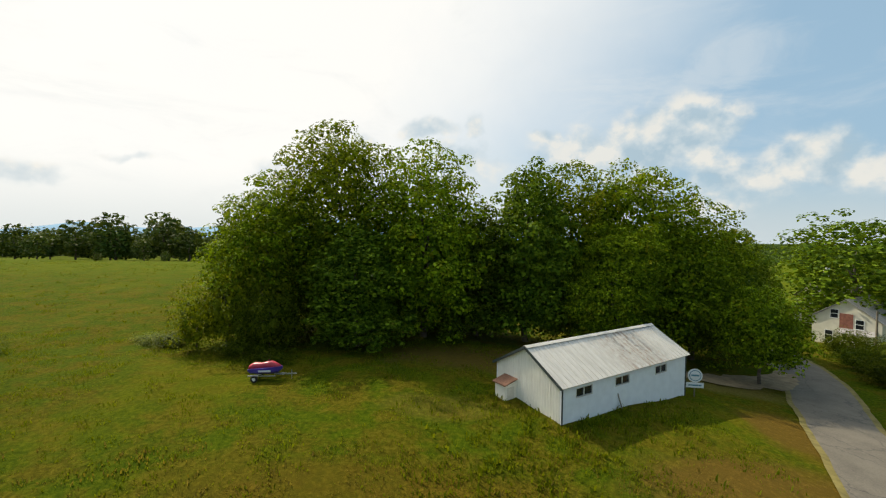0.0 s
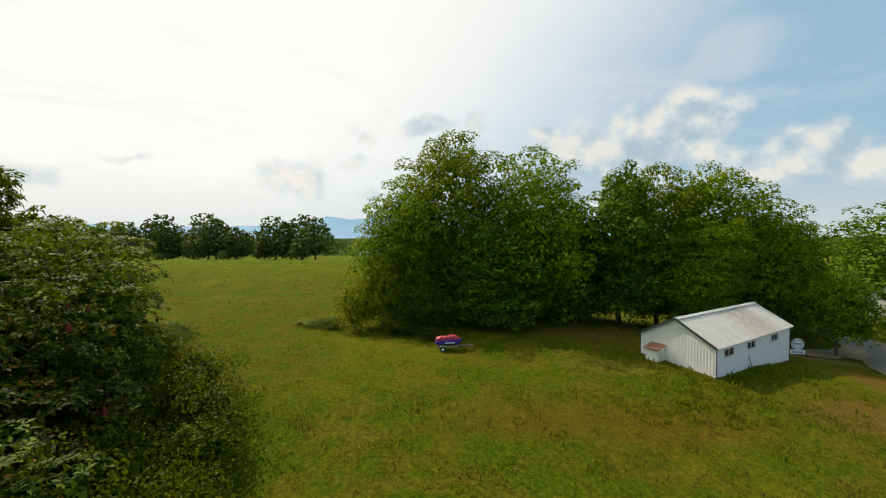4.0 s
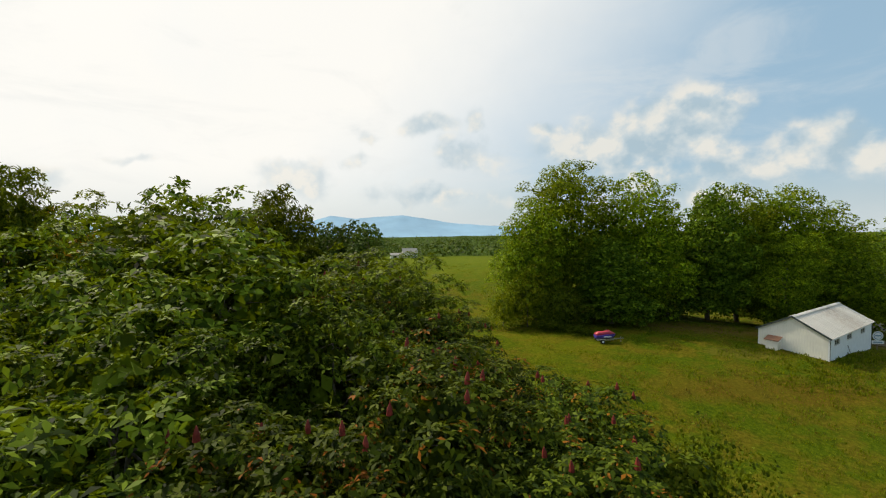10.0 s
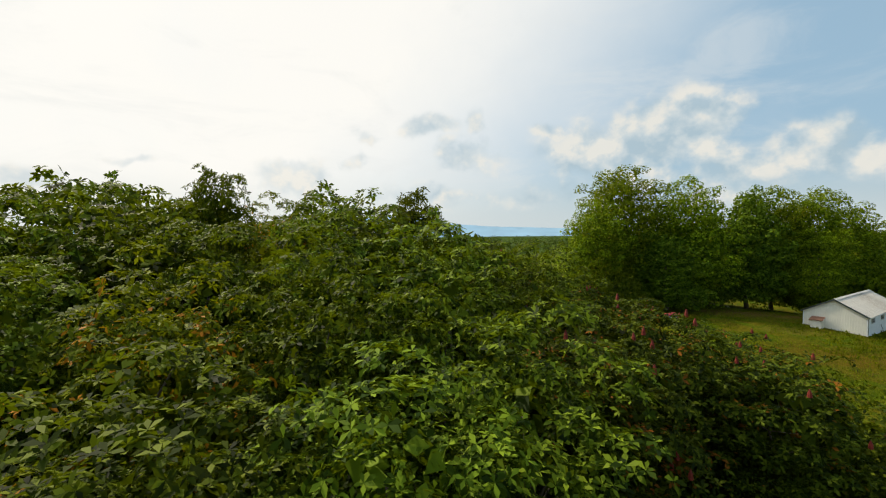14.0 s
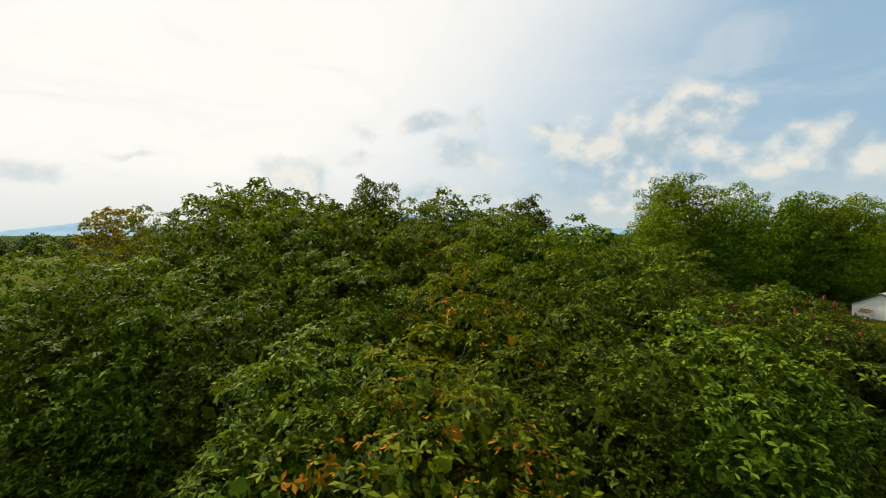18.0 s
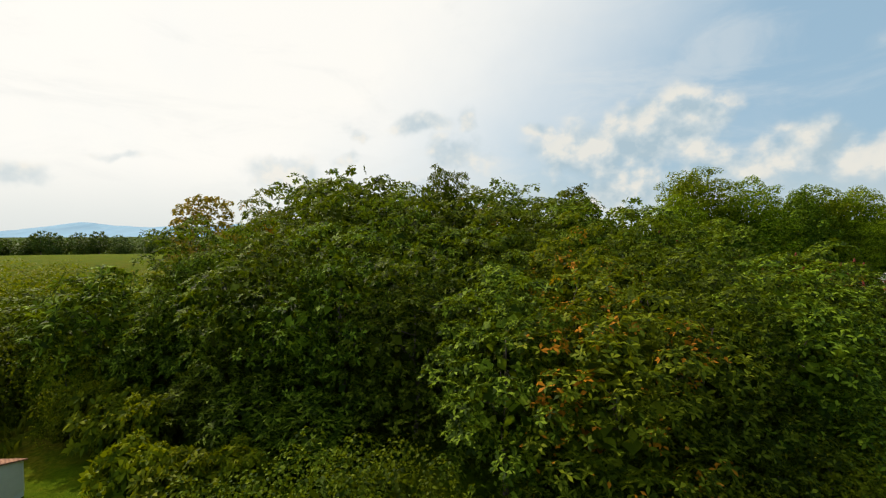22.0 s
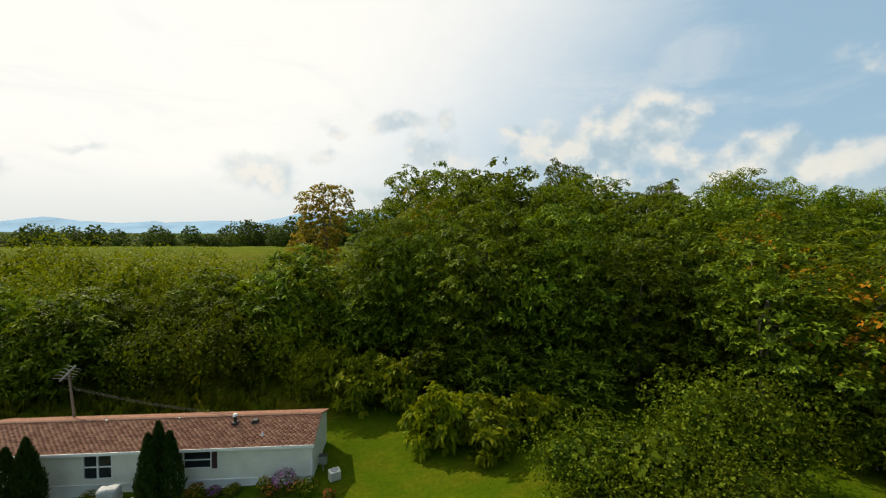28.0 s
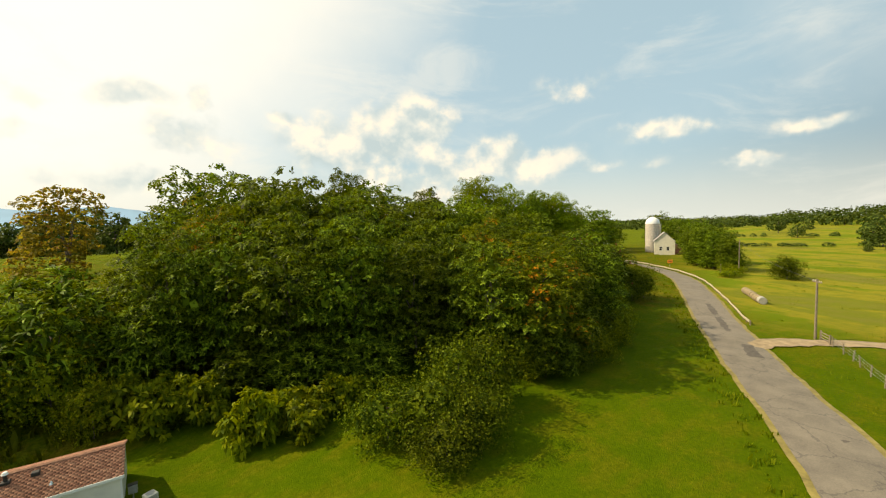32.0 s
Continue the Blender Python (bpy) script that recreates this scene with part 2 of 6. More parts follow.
def ground_material():
    m, n, p = material("grass_ground", 0.95)
    at = place_of(n)
    sep = n.add("ShaderNodeSeparateXYZ", ins={0: at})
    x, y = sep.outputs[0], sep.outputs[1]
    fine = n.noise(at, 3.2, 6, 0.65)
    mid = n.noise(at, 0.35, 5, 0.6)
    big = n.noise(at, 0.055, 4, 0.55)
    mow = n.noise(n.vmath("MULTIPLY", at, (0.32, 1.1, 1.0)), 0.9, 4, 0.6)
    lush = n.ramp(fine, [(0.34, (0.043, 0.066, 0.006)), (0.5, (0.077, 0.101, 0.007)), (0.68, (0.135, 0.144, 0.013))])
    dry = n.ramp(fine, [(0.34, (0.086, 0.062, 0.011)), (0.5, (0.135, 0.099, 0.015)), (0.68, (0.203, 0.146, 0.030))])
    col = n.mix(n.math("MULTIPLY", n.step(n.math("ADD", mid, n.math("MULTIPLY", mow, 0.35)), 0.58, 0.80), 0.85), lush, dry)
    gold = n.ramp(fine, [(0.2, (0.126, 0.116, 0.009)), (0.8, (0.216, 0.182, 0.018))])
    col = n.mix(n.math("MULTIPLY", n.step(big, 0.50, 0.66), 0.45), col, gold)
    # brighter hay field towards and past the crest
    col = n.mix(n.math("MULTIPLY", n.step(y, 70.0, 135.0), 0.55), col, n.ramp(mow, [(0.35, (0.085, 0.120, 0.010)), (0.65, (0.175, 0.200, 0.018))]))
    # wooded valley floor, seen only as gaps between far crowns
    col = n.mix(n.step(y, 320.0, 360.0), col, n.ramp(mid, [(0.35, (0.030, 0.052, 0.012)), (0.65, (0.070, 0.100, 0.024))]))
    # bare brown ground on the bank by the shed and the yard under the trees
    for cx, cy, rx, ry, wt, tint in ((20, 34, 9, 4.5, 0.9, (0.165, 0.090, 0.034)), (28, 42, 4.5, 6, 0.9, (0.165, 0.088, 0.034)), (14, 54, 12, 5, 0.9, (0.150, 0.092, 0.040)), (-3, 32, 13, 3.0, 0.55, (0.152, 0.081, 0.020)), (4, 54, 12, 6.0, 0.9, (0.140, 0.086, 0.036)), (30, 56, 7, 6, 0.95, (0.171, 0.127, 0.065)), (0, 41, 5, 2.0, 0.5, (0.180, 0.124, 0.040))):
        d = n.vmath("LENGTH", n.vmath("DIVIDE", n.vmath("SUBTRACT", at, (cx, cy, 0)), (rx, ry, 1e4)))
        k = n.math("SUBTRACT", 1.0, n.step(n.math("ADD", d, n.math("MULTIPLY", n.math("SUBTRACT", mid, 0.5), 1.3)), 0.55, 1.1))
        col = n.mix(n.math("MULTIPLY", k, wt), col, n.mix(n.step(fine, 0.45, 0.75), tint, tuple(c * 1.5 for c in tint)))
    # mown lawn beside the road and round the mobile home
    lawn = n.math("MULTIPLY", n.math("SUBTRACT", 1.0, n.step(x, -40.0, -24.0)), n.math("SUBTRACT", 1.0, n.step(n.math("SUBTRACT", y, n.math("MULTIPLY", n.math("ADD", x, 97.0), 0.55)), -2.0, 6.0)))
    green = n.ramp(n.math("ADD", n.math("MULTIPLY", fine, 0.5), n.math("MULTIPLY", mid, 0.5)), [(0.3, (0.054, 0.097, 0.006)), (0.62, (0.094, 0.139, 0.009)), (0.8, (0.152, 0.163, 0.014))])
    straw = n.math("MULTIPLY", n.step(n.math("ADD", n.math("MULTIPLY", mid, 0.6), n.math("MULTIPLY", mow, 0.4)), 0.46, 0.62), 0.40)
    green = n.mix(straw, green, n.ramp(fine, [(0.35, (0.090, 0.092, 0.010)), (0.65, (0.175, 0.150, 0.022))]))
    col = n.mix(n.math("MULTIPLY", lawn, 0.85), col, n.mix(1.0, green, (1.0, 0.93, 0.76), "MULTIPLY"))
    # pasture across the road: strips of stubble and weeds
    over = n.math("MULTIPLY", n.step(n.math("SUBTRACT", n.math("MULTIPLY", x, 0.55), y), -12.0, 6.0), n.step(x, -40, -10))
    strips = n.noise(n.vmath("MULTIPLY", at, (1.0, 0.55, 1.0)), 0.034, 6, 0.66)
    past = n.ramp(strips, [(0.30, (0.125, 0.175, 0.020)), (0.46, (0.165, 0.200, 0.026)), (0.52, (0.33, 0.255, 0.06)), (0.57, (0.20, 0.195, 0.045)), (0.66, (0.235, 0.19, 0.085)), (0.8, (0.14, 0.175, 0.028))])
    past = n.mix(n.math("MULTIPLY", n.step(fine, 0.3, 0.8), 0.3), past, (0.085, 0.115, 0.010))
    col = n.mix(n.math("MULTIPLY", over, 0.9), col, past)
    col = n.mix(1.0, col, (0.74, 0.85, 0.42), "MULTIPLY")
    n.put(p.inputs["Base Color"], col)
    p.inputs["Specular IOR Level"].default_value = 0.02
    bump(n, p, n.math("ADD", n.math("MULTIPLY", fine, 0.4), n.noise(at, 14.0, 3)), 0.9, 0.12)
    return m


def asphalt_material():
    m, n, p = material("worn_asphalt", 0.9)
    at = place_of(n)
    fine, mid = n.noise(at, 9.0, 5), n.noise(at, 0.5, 5, 0.65)
    col = n.ramp(n.math("ADD", n.math("MULTIPLY", fine, 0.4), n.math("MULTIPLY", mid, 0.6)), [(0.3, (0.094, 0.083, 0.066)), (0.55, (0.160, 0.141, 0.110)), (0.8, (0.212, 0.186, 0.145))])
    crack = n.add("ShaderNodeTexVoronoi", feature="DISTANCE_TO_EDGE", ins={"Vector": n.vmath("ADD", at, n.noise(at, 1.2, 4, out="Color")), "Scale": 0.22}).outputs["Distance"]
    col = n.mix(n.math("MULTIPLY", n.math("SUBTRACT", 1.0, n.step(crack, 0.002, 0.016)), 0.45), col, (0.035, 0.034, 0.033))
    n.put(p.inputs["Base Color"], col)
    bump(n, p, fine, 0.5, 0.01)
    return m


GROUND = ground_material()
ASPHALT = asphalt_material()
PATCH = plain("fresh_asphalt", (0.085, 0.074, 0.060), 0.9, 0.4, 2.0)
GRAVEL = plain("pale_gravel", (0.27, 0.205, 0.12), 0.95, 0.35, 1.2, relief=0.5)
SHOULDER = plain("dry_verge", (0.20, 0.165, 0.045), 0.95, 0.4, 1.5, relief=0.5)


# ---- builders ----
def mesh_np(name, verts, quads, mat):
    verts, quads = np.asarray(verts, np.float32), np.asarray(quads, np.int32)
    me = bpy.data.meshes.new(name)
    me.vertices.add(len(verts))
    me.vertices.foreach_set("co", verts.ravel())
    k = quads.shape[1]
    me.loops.add(len(quads) * k)
    me.loops.foreach_set("vertex_index", quads.ravel())
    me.polygons.add(len(quads))
    me.polygons.foreach_set("loop_start", np.arange(0, len(quads) * k, k, dtype=np.int32))
    me.update(calc_edges=True)
    me.materials.append(mat)
    return me


def child(ob, parent):
    ob.parent = parent
    return ob


def part(name, bm, mat, parent, label="", smooth=False):
    me = bpy.data.meshes.new(name)
    bm.to_mesh(me)
    bm.free()
    me.materials.append(mat)
    if smooth:
        for f in me.polygons:
            f.use_smooth = True
    ob = new(name, me)
    ob.parent = parent
    if label:
        ob["label"] = label
    return ob


def thing(name, place, label, category, group="", kind="", turn=0.0):
    e = new(name)
    e.empty_display_size = 0.3
    e.matrix_basis = pose(*place, 0, 0, turn)
    return tagged(e, label, category, group, kind)


def box(bm, lo, hi, bev=0.0):
    c = [(a + b) / 2 for a, b in zip(lo, hi)]
    s = [abs(b - a) for a, b in zip(lo, hi)]
    r = bmesh.ops.create_cube(bm, size=1, matrix=Matrix.LocRotScale(c, None, s))
    if bev:
        es = list({e for v in r["verts"] for e in v.link_edges})
        bmesh.ops.bevel(bm, geom=es, offset=bev, segments=1, affect="EDGES")
    return bm


def boxed(lo, hi, bev=0.0):
    return box(bmesh.new(), lo, hi, bev)


def tube(bm, a, b, r0, r1, seg=8):
    a, b = Vector(a), Vector(b)
    d = b - a
    q = d.to_track_quat("Z", "Y").to_matrix().to_4x4()
    bmesh.ops.create_cone(bm, cap_ends=True, segments=seg, radius1=r0, radius2=max(r1, 0.002), depth=d.length, matrix=Matrix.Translation((a + b) / 2) @ q)
    return bm


def prism(bm, outline, y0, y1):
    """A solid from an outline in x and z, from y0 to y1."""
    f = [bm.verts.new((x, y0, z)) for x, z in outline]
    g = [bm.verts.new((x, y1, z)) for x, z in outline]
    k = len(outline)
    bm.faces.new(f)
    bm.faces.new(g[::-1])
    for i in range(k):
        j = (i + 1) % k
        bm.faces.new((f[j], f[i], g[i], g[j]))
    bmesh.ops.recalc_face_normals(bm, faces=bm.faces)
    return bm


# ---- terrain ----
SLOPE_Y = np.array([-4000, -400, -120, -40, 0, 30, 40, 80, 120, 140, 200, 300, 600, 4900.0])
SLOPE_Z = np.array([-14, -6, -3.5, -2.0, -1.3, 0.9, 1.8, 3.9, 5.9, 6.2, 2.5, -1.5, -9, -14.0])


def wall_with_holes(L, H, holes, t=0.12, y=0.0, low=0.0):
    """One wall along x with rectangular openings (x0, x1, z0, z1) through it."""
    b = bmesh.new()
    xs = sorted({0.0, L} | {v for h in holes for v in h[:2]})
    zs = sorted({low, H} | {v for h in holes for v in h[2:]})
    full = {}
    for i in range(len(xs) - 1):
        for k in range(len(zs) - 1):
            mx, mz = (xs[i] + xs[i + 1]) / 2, (zs[k] + zs[k + 1]) / 2
            full[i, k] = not any(h[0] < mx < h[1] and h[2] < mz < h[3] for h in holes)
    got = {}

    def at(i, k, back):
        if (i, k, back) not in got:
            got[i, k, back] = b.verts.new((xs[i], y + (t if back else 0.0), zs[k]))
        return got[i, k, back]

    for (i, k), f in full.items():
        if not f:
            continue
        ring = [(i, k), (i + 1, k), (i + 1, k + 1), (i, k + 1)]
        b.faces.new([at(p, q, 0) for p, q in ring])
        b.faces.new([at(p, q, 1) for p, q in reversed(ring)])
        for e, (di, dk) in enumerate(((0, -1), (1, 0), (0, 1), (-1, 0))):
            if not full.get((i + di, k + dk), False):
                p, q = ring[e], ring[(e + 1) % 4]
                b.faces.new((at(*q, 0), at(*p, 0), at(*p, 1), at(*q, 1)))
    return b


def smooth(a, b, v):
    t = np.clip((v - a) / (b - a), 0, 1)
    return t * t * (3 - 2 * t)


def height(x, y):
    """The lie of the land."""
    x, y = np.asarray(x, float), np.asarray(y, float)
    h = (np.interp(y - 6, SLOPE_Y, SLOPE_Z) + 2 * np.interp(y, SLOPE_Y, SLOPE_Z) + np.interp(y + 6, SLOPE_Y, SLOPE_Z)) / 4
    h = h - np.minimum(smooth(-150, -500, x) * 3.0, 3) * smooth(60, 120, y)
    east = smooth(-20, 40, x) * (1 - smooth(150, 320, y) * 0.7)
    h = h * (1 - east) + east * (-1.6)
    # long rise of the pastures across the road
    rise = smooth(120, 900, x) * smooth(230, 90, y) * smooth(-900, -60, y) * 16
    h = h + rise - smooth(30, 110, x) * smooth(20, -40, y) * 1.5
    # low knoll under the shed, and the dip where the home stands
    h = h + 2.3 * np.exp(-(((x - 13) / 20) ** 2 + ((y - 45) / 18) ** 2)) + 0.7 * smooth(20, 36, y) * smooth(60, 44, y) * smooth(4, -8, x) * smooth(-60, -30, x)
    h = h - 1.7 * smooth(-84, -99, x) * smooth(10, -4, y) * smooth(-45, -25, y)
    h = h + 0.12 * np.sin(x * 0.21 + 1.3) * np.sin(y * 0.17) + 0.06 * np.sin(x * 0.63 + y * 0.4)
    return h


def ground_z(x, y):
    return float(height(x, y))


ROAD = [(-190, -112), (-128, -75), (-62, -34.3), (-50.4, -26.6), (-27.4, -12.0), (-5, 1.5), (11, 12.5), (20, 22.5), (27, 33.5), (36.3, 48), (42.6, 56.6), (47.5, 66), (50, 78), (46, 100)]


def curve_points(pts, step=1.0):
    """A smooth line through the points, in even steps."""
    p = np.array(pts, float)
    p = np.vstack([2 * p[0] - p[1], p, 2 * p[-1] - p[-2]])
    out = []
    for i in range(1, len(p) - 2):
        k = max(2, int(np.linalg.norm(p[i + 1] - p[i]) / step))
        for t in np.arange(k) / k:
            a, b, c, d = p[i - 1], p[i], p[i + 1], p[i + 2]
            out.append(0.5 * (2 * b + (c - a) * t + (2 * a - 5 * b + 4 * c - d) * t * t + (3 * b - a - 3 * c + d) * t ** 3))
    out.append(p[-2])
    return np.array(out)


def ribbon(name, line, left, right, lift, mat, rows=4, wobble=0.0, skirt=0.0):
    """A strip that lies on the land along a line."""
    line = np.asarray(line)
    d = np.gradient(line, axis=0)
    nrm = np.stack([d[:, 1], -d[:, 0]], 1) / np.linalg.norm(d, axis=1)[:, None]
    verts, quads = [], []
    rng = np.random.default_rng(3)
    jl, jr = rng.normal(0, wobble, len(line)), rng.normal(0, wobble, len(line))
    for i, (p, q) in enumerate(zip(line, nrm)):
        for j in range(rows + 1):
            s = (left + jl[i]) + ((right + jr[i]) - (left + jl[i])) * j / rows
            x, y = p + q * s
            crown = 0.06 * (1 - (2 * j / rows - 1) ** 2)
            verts.append((x, y, ground_z(x, y) + lift + crown))
    for i in range(len(line) - 1):
        for j in range(rows):
            a = i * (rows + 1) + j
            quads.append((a, a + 1, a + rows + 2, a + rows + 1))
    return new(name, mesh_np(name, verts, quads, mat))


def make_ground():
    def grade(lo, hi, mid0, mid1, fine):
        core = list(np.arange(mid0, mid1 + 0.1, fine))
        out, s, v = [], fine, mid1
        while v < hi:
            s *= 1.22
            v += s
            out.append(min(v, hi))
        back, s, v = [], fine, mid0
        while v > lo:
            s *= 1.22
            v -= s
            back.append(max(v, lo))
        return np.array(back[::-1] + core + out)

    xs, ys = grade(-4600, 4600, -165, 110, 1.5), grade(-4600, 4600, -70, 150, 1.5)
    gx, gy = np.meshgrid(xs, ys)
    gz = height(gx, gy)
    rng = np.random.default_rng(5)
    near = (gx > -165) & (gx < 110) & (gy > -70) & (gy < 150)
    line = curve_points(ROAD, 3)
    gap = np.full(gx.shape, 1e9)
    for px, py in line:
        gap = np.minimum(gap, np.hypot(gx - px, gy - py))
    rough = smooth(6.0, 9.0, gap)
    gz = gz + near * rng.normal(0, 0.045, gx.shape) * rough - (1 - rough) * 0.02
    k = len(xs)
    idx = np.arange(len(xs) * len(ys)).reshape(len(ys), k)
    quads = np.stack([idx[:-1, :-1], idx[:-1, 1:], idx[1:, 1:], idx[1:, :-1]], -1).reshape(-1, 4)
    me = mesh_np("ground", np.stack([gx, gy, gz], -1).reshape(-1, 3), quads, GROUND)
    for f in me.polygons:
        f.use_smooth = True
    tagged(new("ground", me), "rolling green and straw-coloured grass land with bare brown patches", "ground", kind="structure")


make_ground()
line = curve_points(ROAD, 1.5)
tagged(ribbon("verge", line, -3.75, 2.6, 0.09, SHOULDER, 4, 0.06), "dry yellowed grass verge along the asphalt road", "verge", kind="structure")
tagged(ribbon("road", line, -3.3, 2.1, 0.13, ASPHALT, 6, 0.05), "worn grey two-lane asphalt country road with cracks", "road", kind="structure")
DRIVE = [(-39.0, -19.6), (-35, -21.4), (-30, -25.4), (-23, -33.5), (-15, -48), (-5, -75)]
tagged(ribbon("farm_track", curve_points(DRIVE, 1.0), -1.5, 1.5, 0.12, GRAVEL, 3, 0.15), "pale gravel farm track leaving the road", "track", kind="structure")
YARD = [(44.0, 60.5), (39, 58.5), (33, 57.5), (27, 58), (20, 60)]
tagged(ribbon("yard_drive", curve_points(YARD, 1.0), -2.6, 2.6, 0.12, GRAVEL, 3, 0.25), "dusty gravel drive into the yard under the trees", "drive", kind="structure")


# ---- foliage ----
def frame_of(nrm):
    """Two directions across each of the given ones."""
    up = np.where(np.abs(nrm[:, 2:3]) > 0.95, [[1.0, 0, 0]], [[0, 0, 1.0]])
    u = np.cross(up, nrm)
    u /= np.linalg.norm(u, axis=1)[:, None] + 1e-9
    return u, np.cross(nrm, u)


def unit_rows(v):
    return v / (np.linalg.norm(v, axis=1)[:, None] + 1e-9)


def shell(rng, lobes, count, deep=0.35, low=-0.75):
    """Points near the outside of a heap of ellipsoids, with the way out."""
    lobes = np.asarray(lobes, float)
    area = (lobes[:, 3] * lobes[:, 4] + lobes[:, 3] * lobes[:, 5] + lobes[:, 4] * lobes[:, 5])
    pick = rng.choice(len(lobes), int(count * 1.9), p=area / area.sum())
    d = unit_rows(rng.normal(size=(len(pick), 3)))
    keep = d[:, 2] > low
    pick, d = pick[keep], d[keep]
    r = 1 - deep * rng.random(len(pick)) ** 2 + rng.normal(0, 0.04, len(pick))
    c, s = lobes[pick, :3], lobes[pick, 3:]
    pts = c + d * s * r[:, None]
    out = unit_rows(d / s)
    inside = np.zeros(len(pts), bool)
    for i, l in enumerate(lobes):
        q = (((pts - l[:3]) / l[3:]) ** 2).sum(1)
        inside |= (q < 0.55) & (pick != i)
    pts, out = pts[~inside], out[~inside]
    return pts[:count], out[:count]


def broad_leaves(rng, pts, out, size, up=0.8, wild=0.5):
    """A small folded leaf spray at each point."""
    k = len(pts)
    nrm = unit_rows(out + [0, 0, up] + rng.normal(0, wild, (k, 3)))
    u, v = frame_of(nrm)
    a = rng.random(k) * 2 * np.pi
    l = (u * np.cos(a)[:, None] + v * np.sin(a)[:, None])
    w = np.cross(nrm, l)
    s = size * (0.6 + 0.8 * rng.random(k))[:, None]
    base, tip = pts - l * s * 0.5, pts + l * s * 0.5 - nrm * s * 0.12
    left, right = pts + w * s * 0.36 + nrm * s * 0.10, pts - w * s * 0.36 + nrm * s * 0.10
    verts = np.stack([base, right, tip, left], 1).reshape(-1, 3)
    return verts, np.arange(k * 4).reshape(-1, 4)


def frond_heads(rng, pts, out, size, count=5, up=0.9, slim=0.2):
    """At each point a rosette of drooping leaves."""
    k = len(pts)
    axis = unit_rows(out + [0, 0, up] + rng.normal(0, 0.25, (k, 3)))
    u, v = frame_of(axis)
    verts, faces = [], []
    for i in range(count):
        a = 2 * np.pi * i / count + rng.random(k) * 0.8
        ray = u * np.cos(a)[:, None] + v * np.sin(a)[:, None]
        l = unit_rows(ray + axis * (0.05 + 0.35 * rng.random(k))[:, None])
        s = size * (0.65 + 0.7 * rng.random(k))[:, None]
        side = unit_rows(np.cross(l, axis)) * s * slim
        drop = np.array([0, 0, -1.0]) * s
        mid = pts + l * s * 0.58 + axis * s * 0.05
        tip = pts + l * s + drop * (0.02 + 0.14 * rng.random(k))[:, None]
        verts += [pts, mid + side, tip, mid - side]
    n = len(verts)
    verts = np.stack(verts, 1).reshape(-1, 3)
    base = (np.arange(k) * n)[:, None]
    for i in range(count):
        faces.append(base + i * 4 + [0, 1, 2, 3])
    return verts, np.concatenate(faces)


def tufts(rng, lobes, radius, flat=0.8, jut=0.6):
    """Leafy tufts spread over a heap of ellipsoids, some standing out and some sunk in."""
    pts, out = shell(rng, lobes, 2600, 0.06, -0.72)
    taken, res = np.zeros((0, 3)), []
    for p, o in zip(pts, out):
        if len(taken) and (((taken - p) ** 2).sum(1) < (1.38 * radius) ** 2).any():
            continue
        taken = np.vstack([taken, p])
        r = radius * (0.75 + 0.55 * rng.random())
        c = p + o * radius * (rng.random() * 2 - 1.15) * jut
        res.append((c[0], c[1], c[2], r, r, r * flat))
    return res


def wood(rng, tall, radius, lobes, forks=7):
    """A tapered trunk with limbs that reach into the crown."""
    bm = bmesh.new()
    p, r = Vector((0, 0, -0.4)), radius
    mids = []
    steps = 5
    for i in range(steps):
        q = Vector((rng.normal(0, 0.018 * tall), rng.normal(0, 0.018 * tall), tall * 0.72 * (i + 1) / steps))
        r2 = radius * (1 - 0.75 * (i + 1) / steps)
        tube(bm, p, q, r, r2, 9)
        mids.append((q, r2))
        p, r = q, r2
    for i in range(forks):
        q, r2 = mids[min(len(mids) - 1, 1 + i % (len(mids) - 1))]
        l = lobes[int(rng.integers(len(lobes)))]
        end = Vector(l[:3]) + Vector(rng.normal(0, 0.25, 3)) * l[3]
        half = (q + end) / 2 + Vector((0, 0, 0.06 * tall))
        tube(bm, q, half, r2 * 0.65, r2 * 0.38, 6)
        tube(bm, half, end, r2 * 0.38, r2 * 0.10, 6)
        side = half + (end - half) * 0.4 + Vector(rng.normal(0, 0.12, 3)) * tall * 0.6
        tube(bm, half + (end - half) * 0.2, side, r2 * 0.2, r2 * 0.06, 5)
    return bm


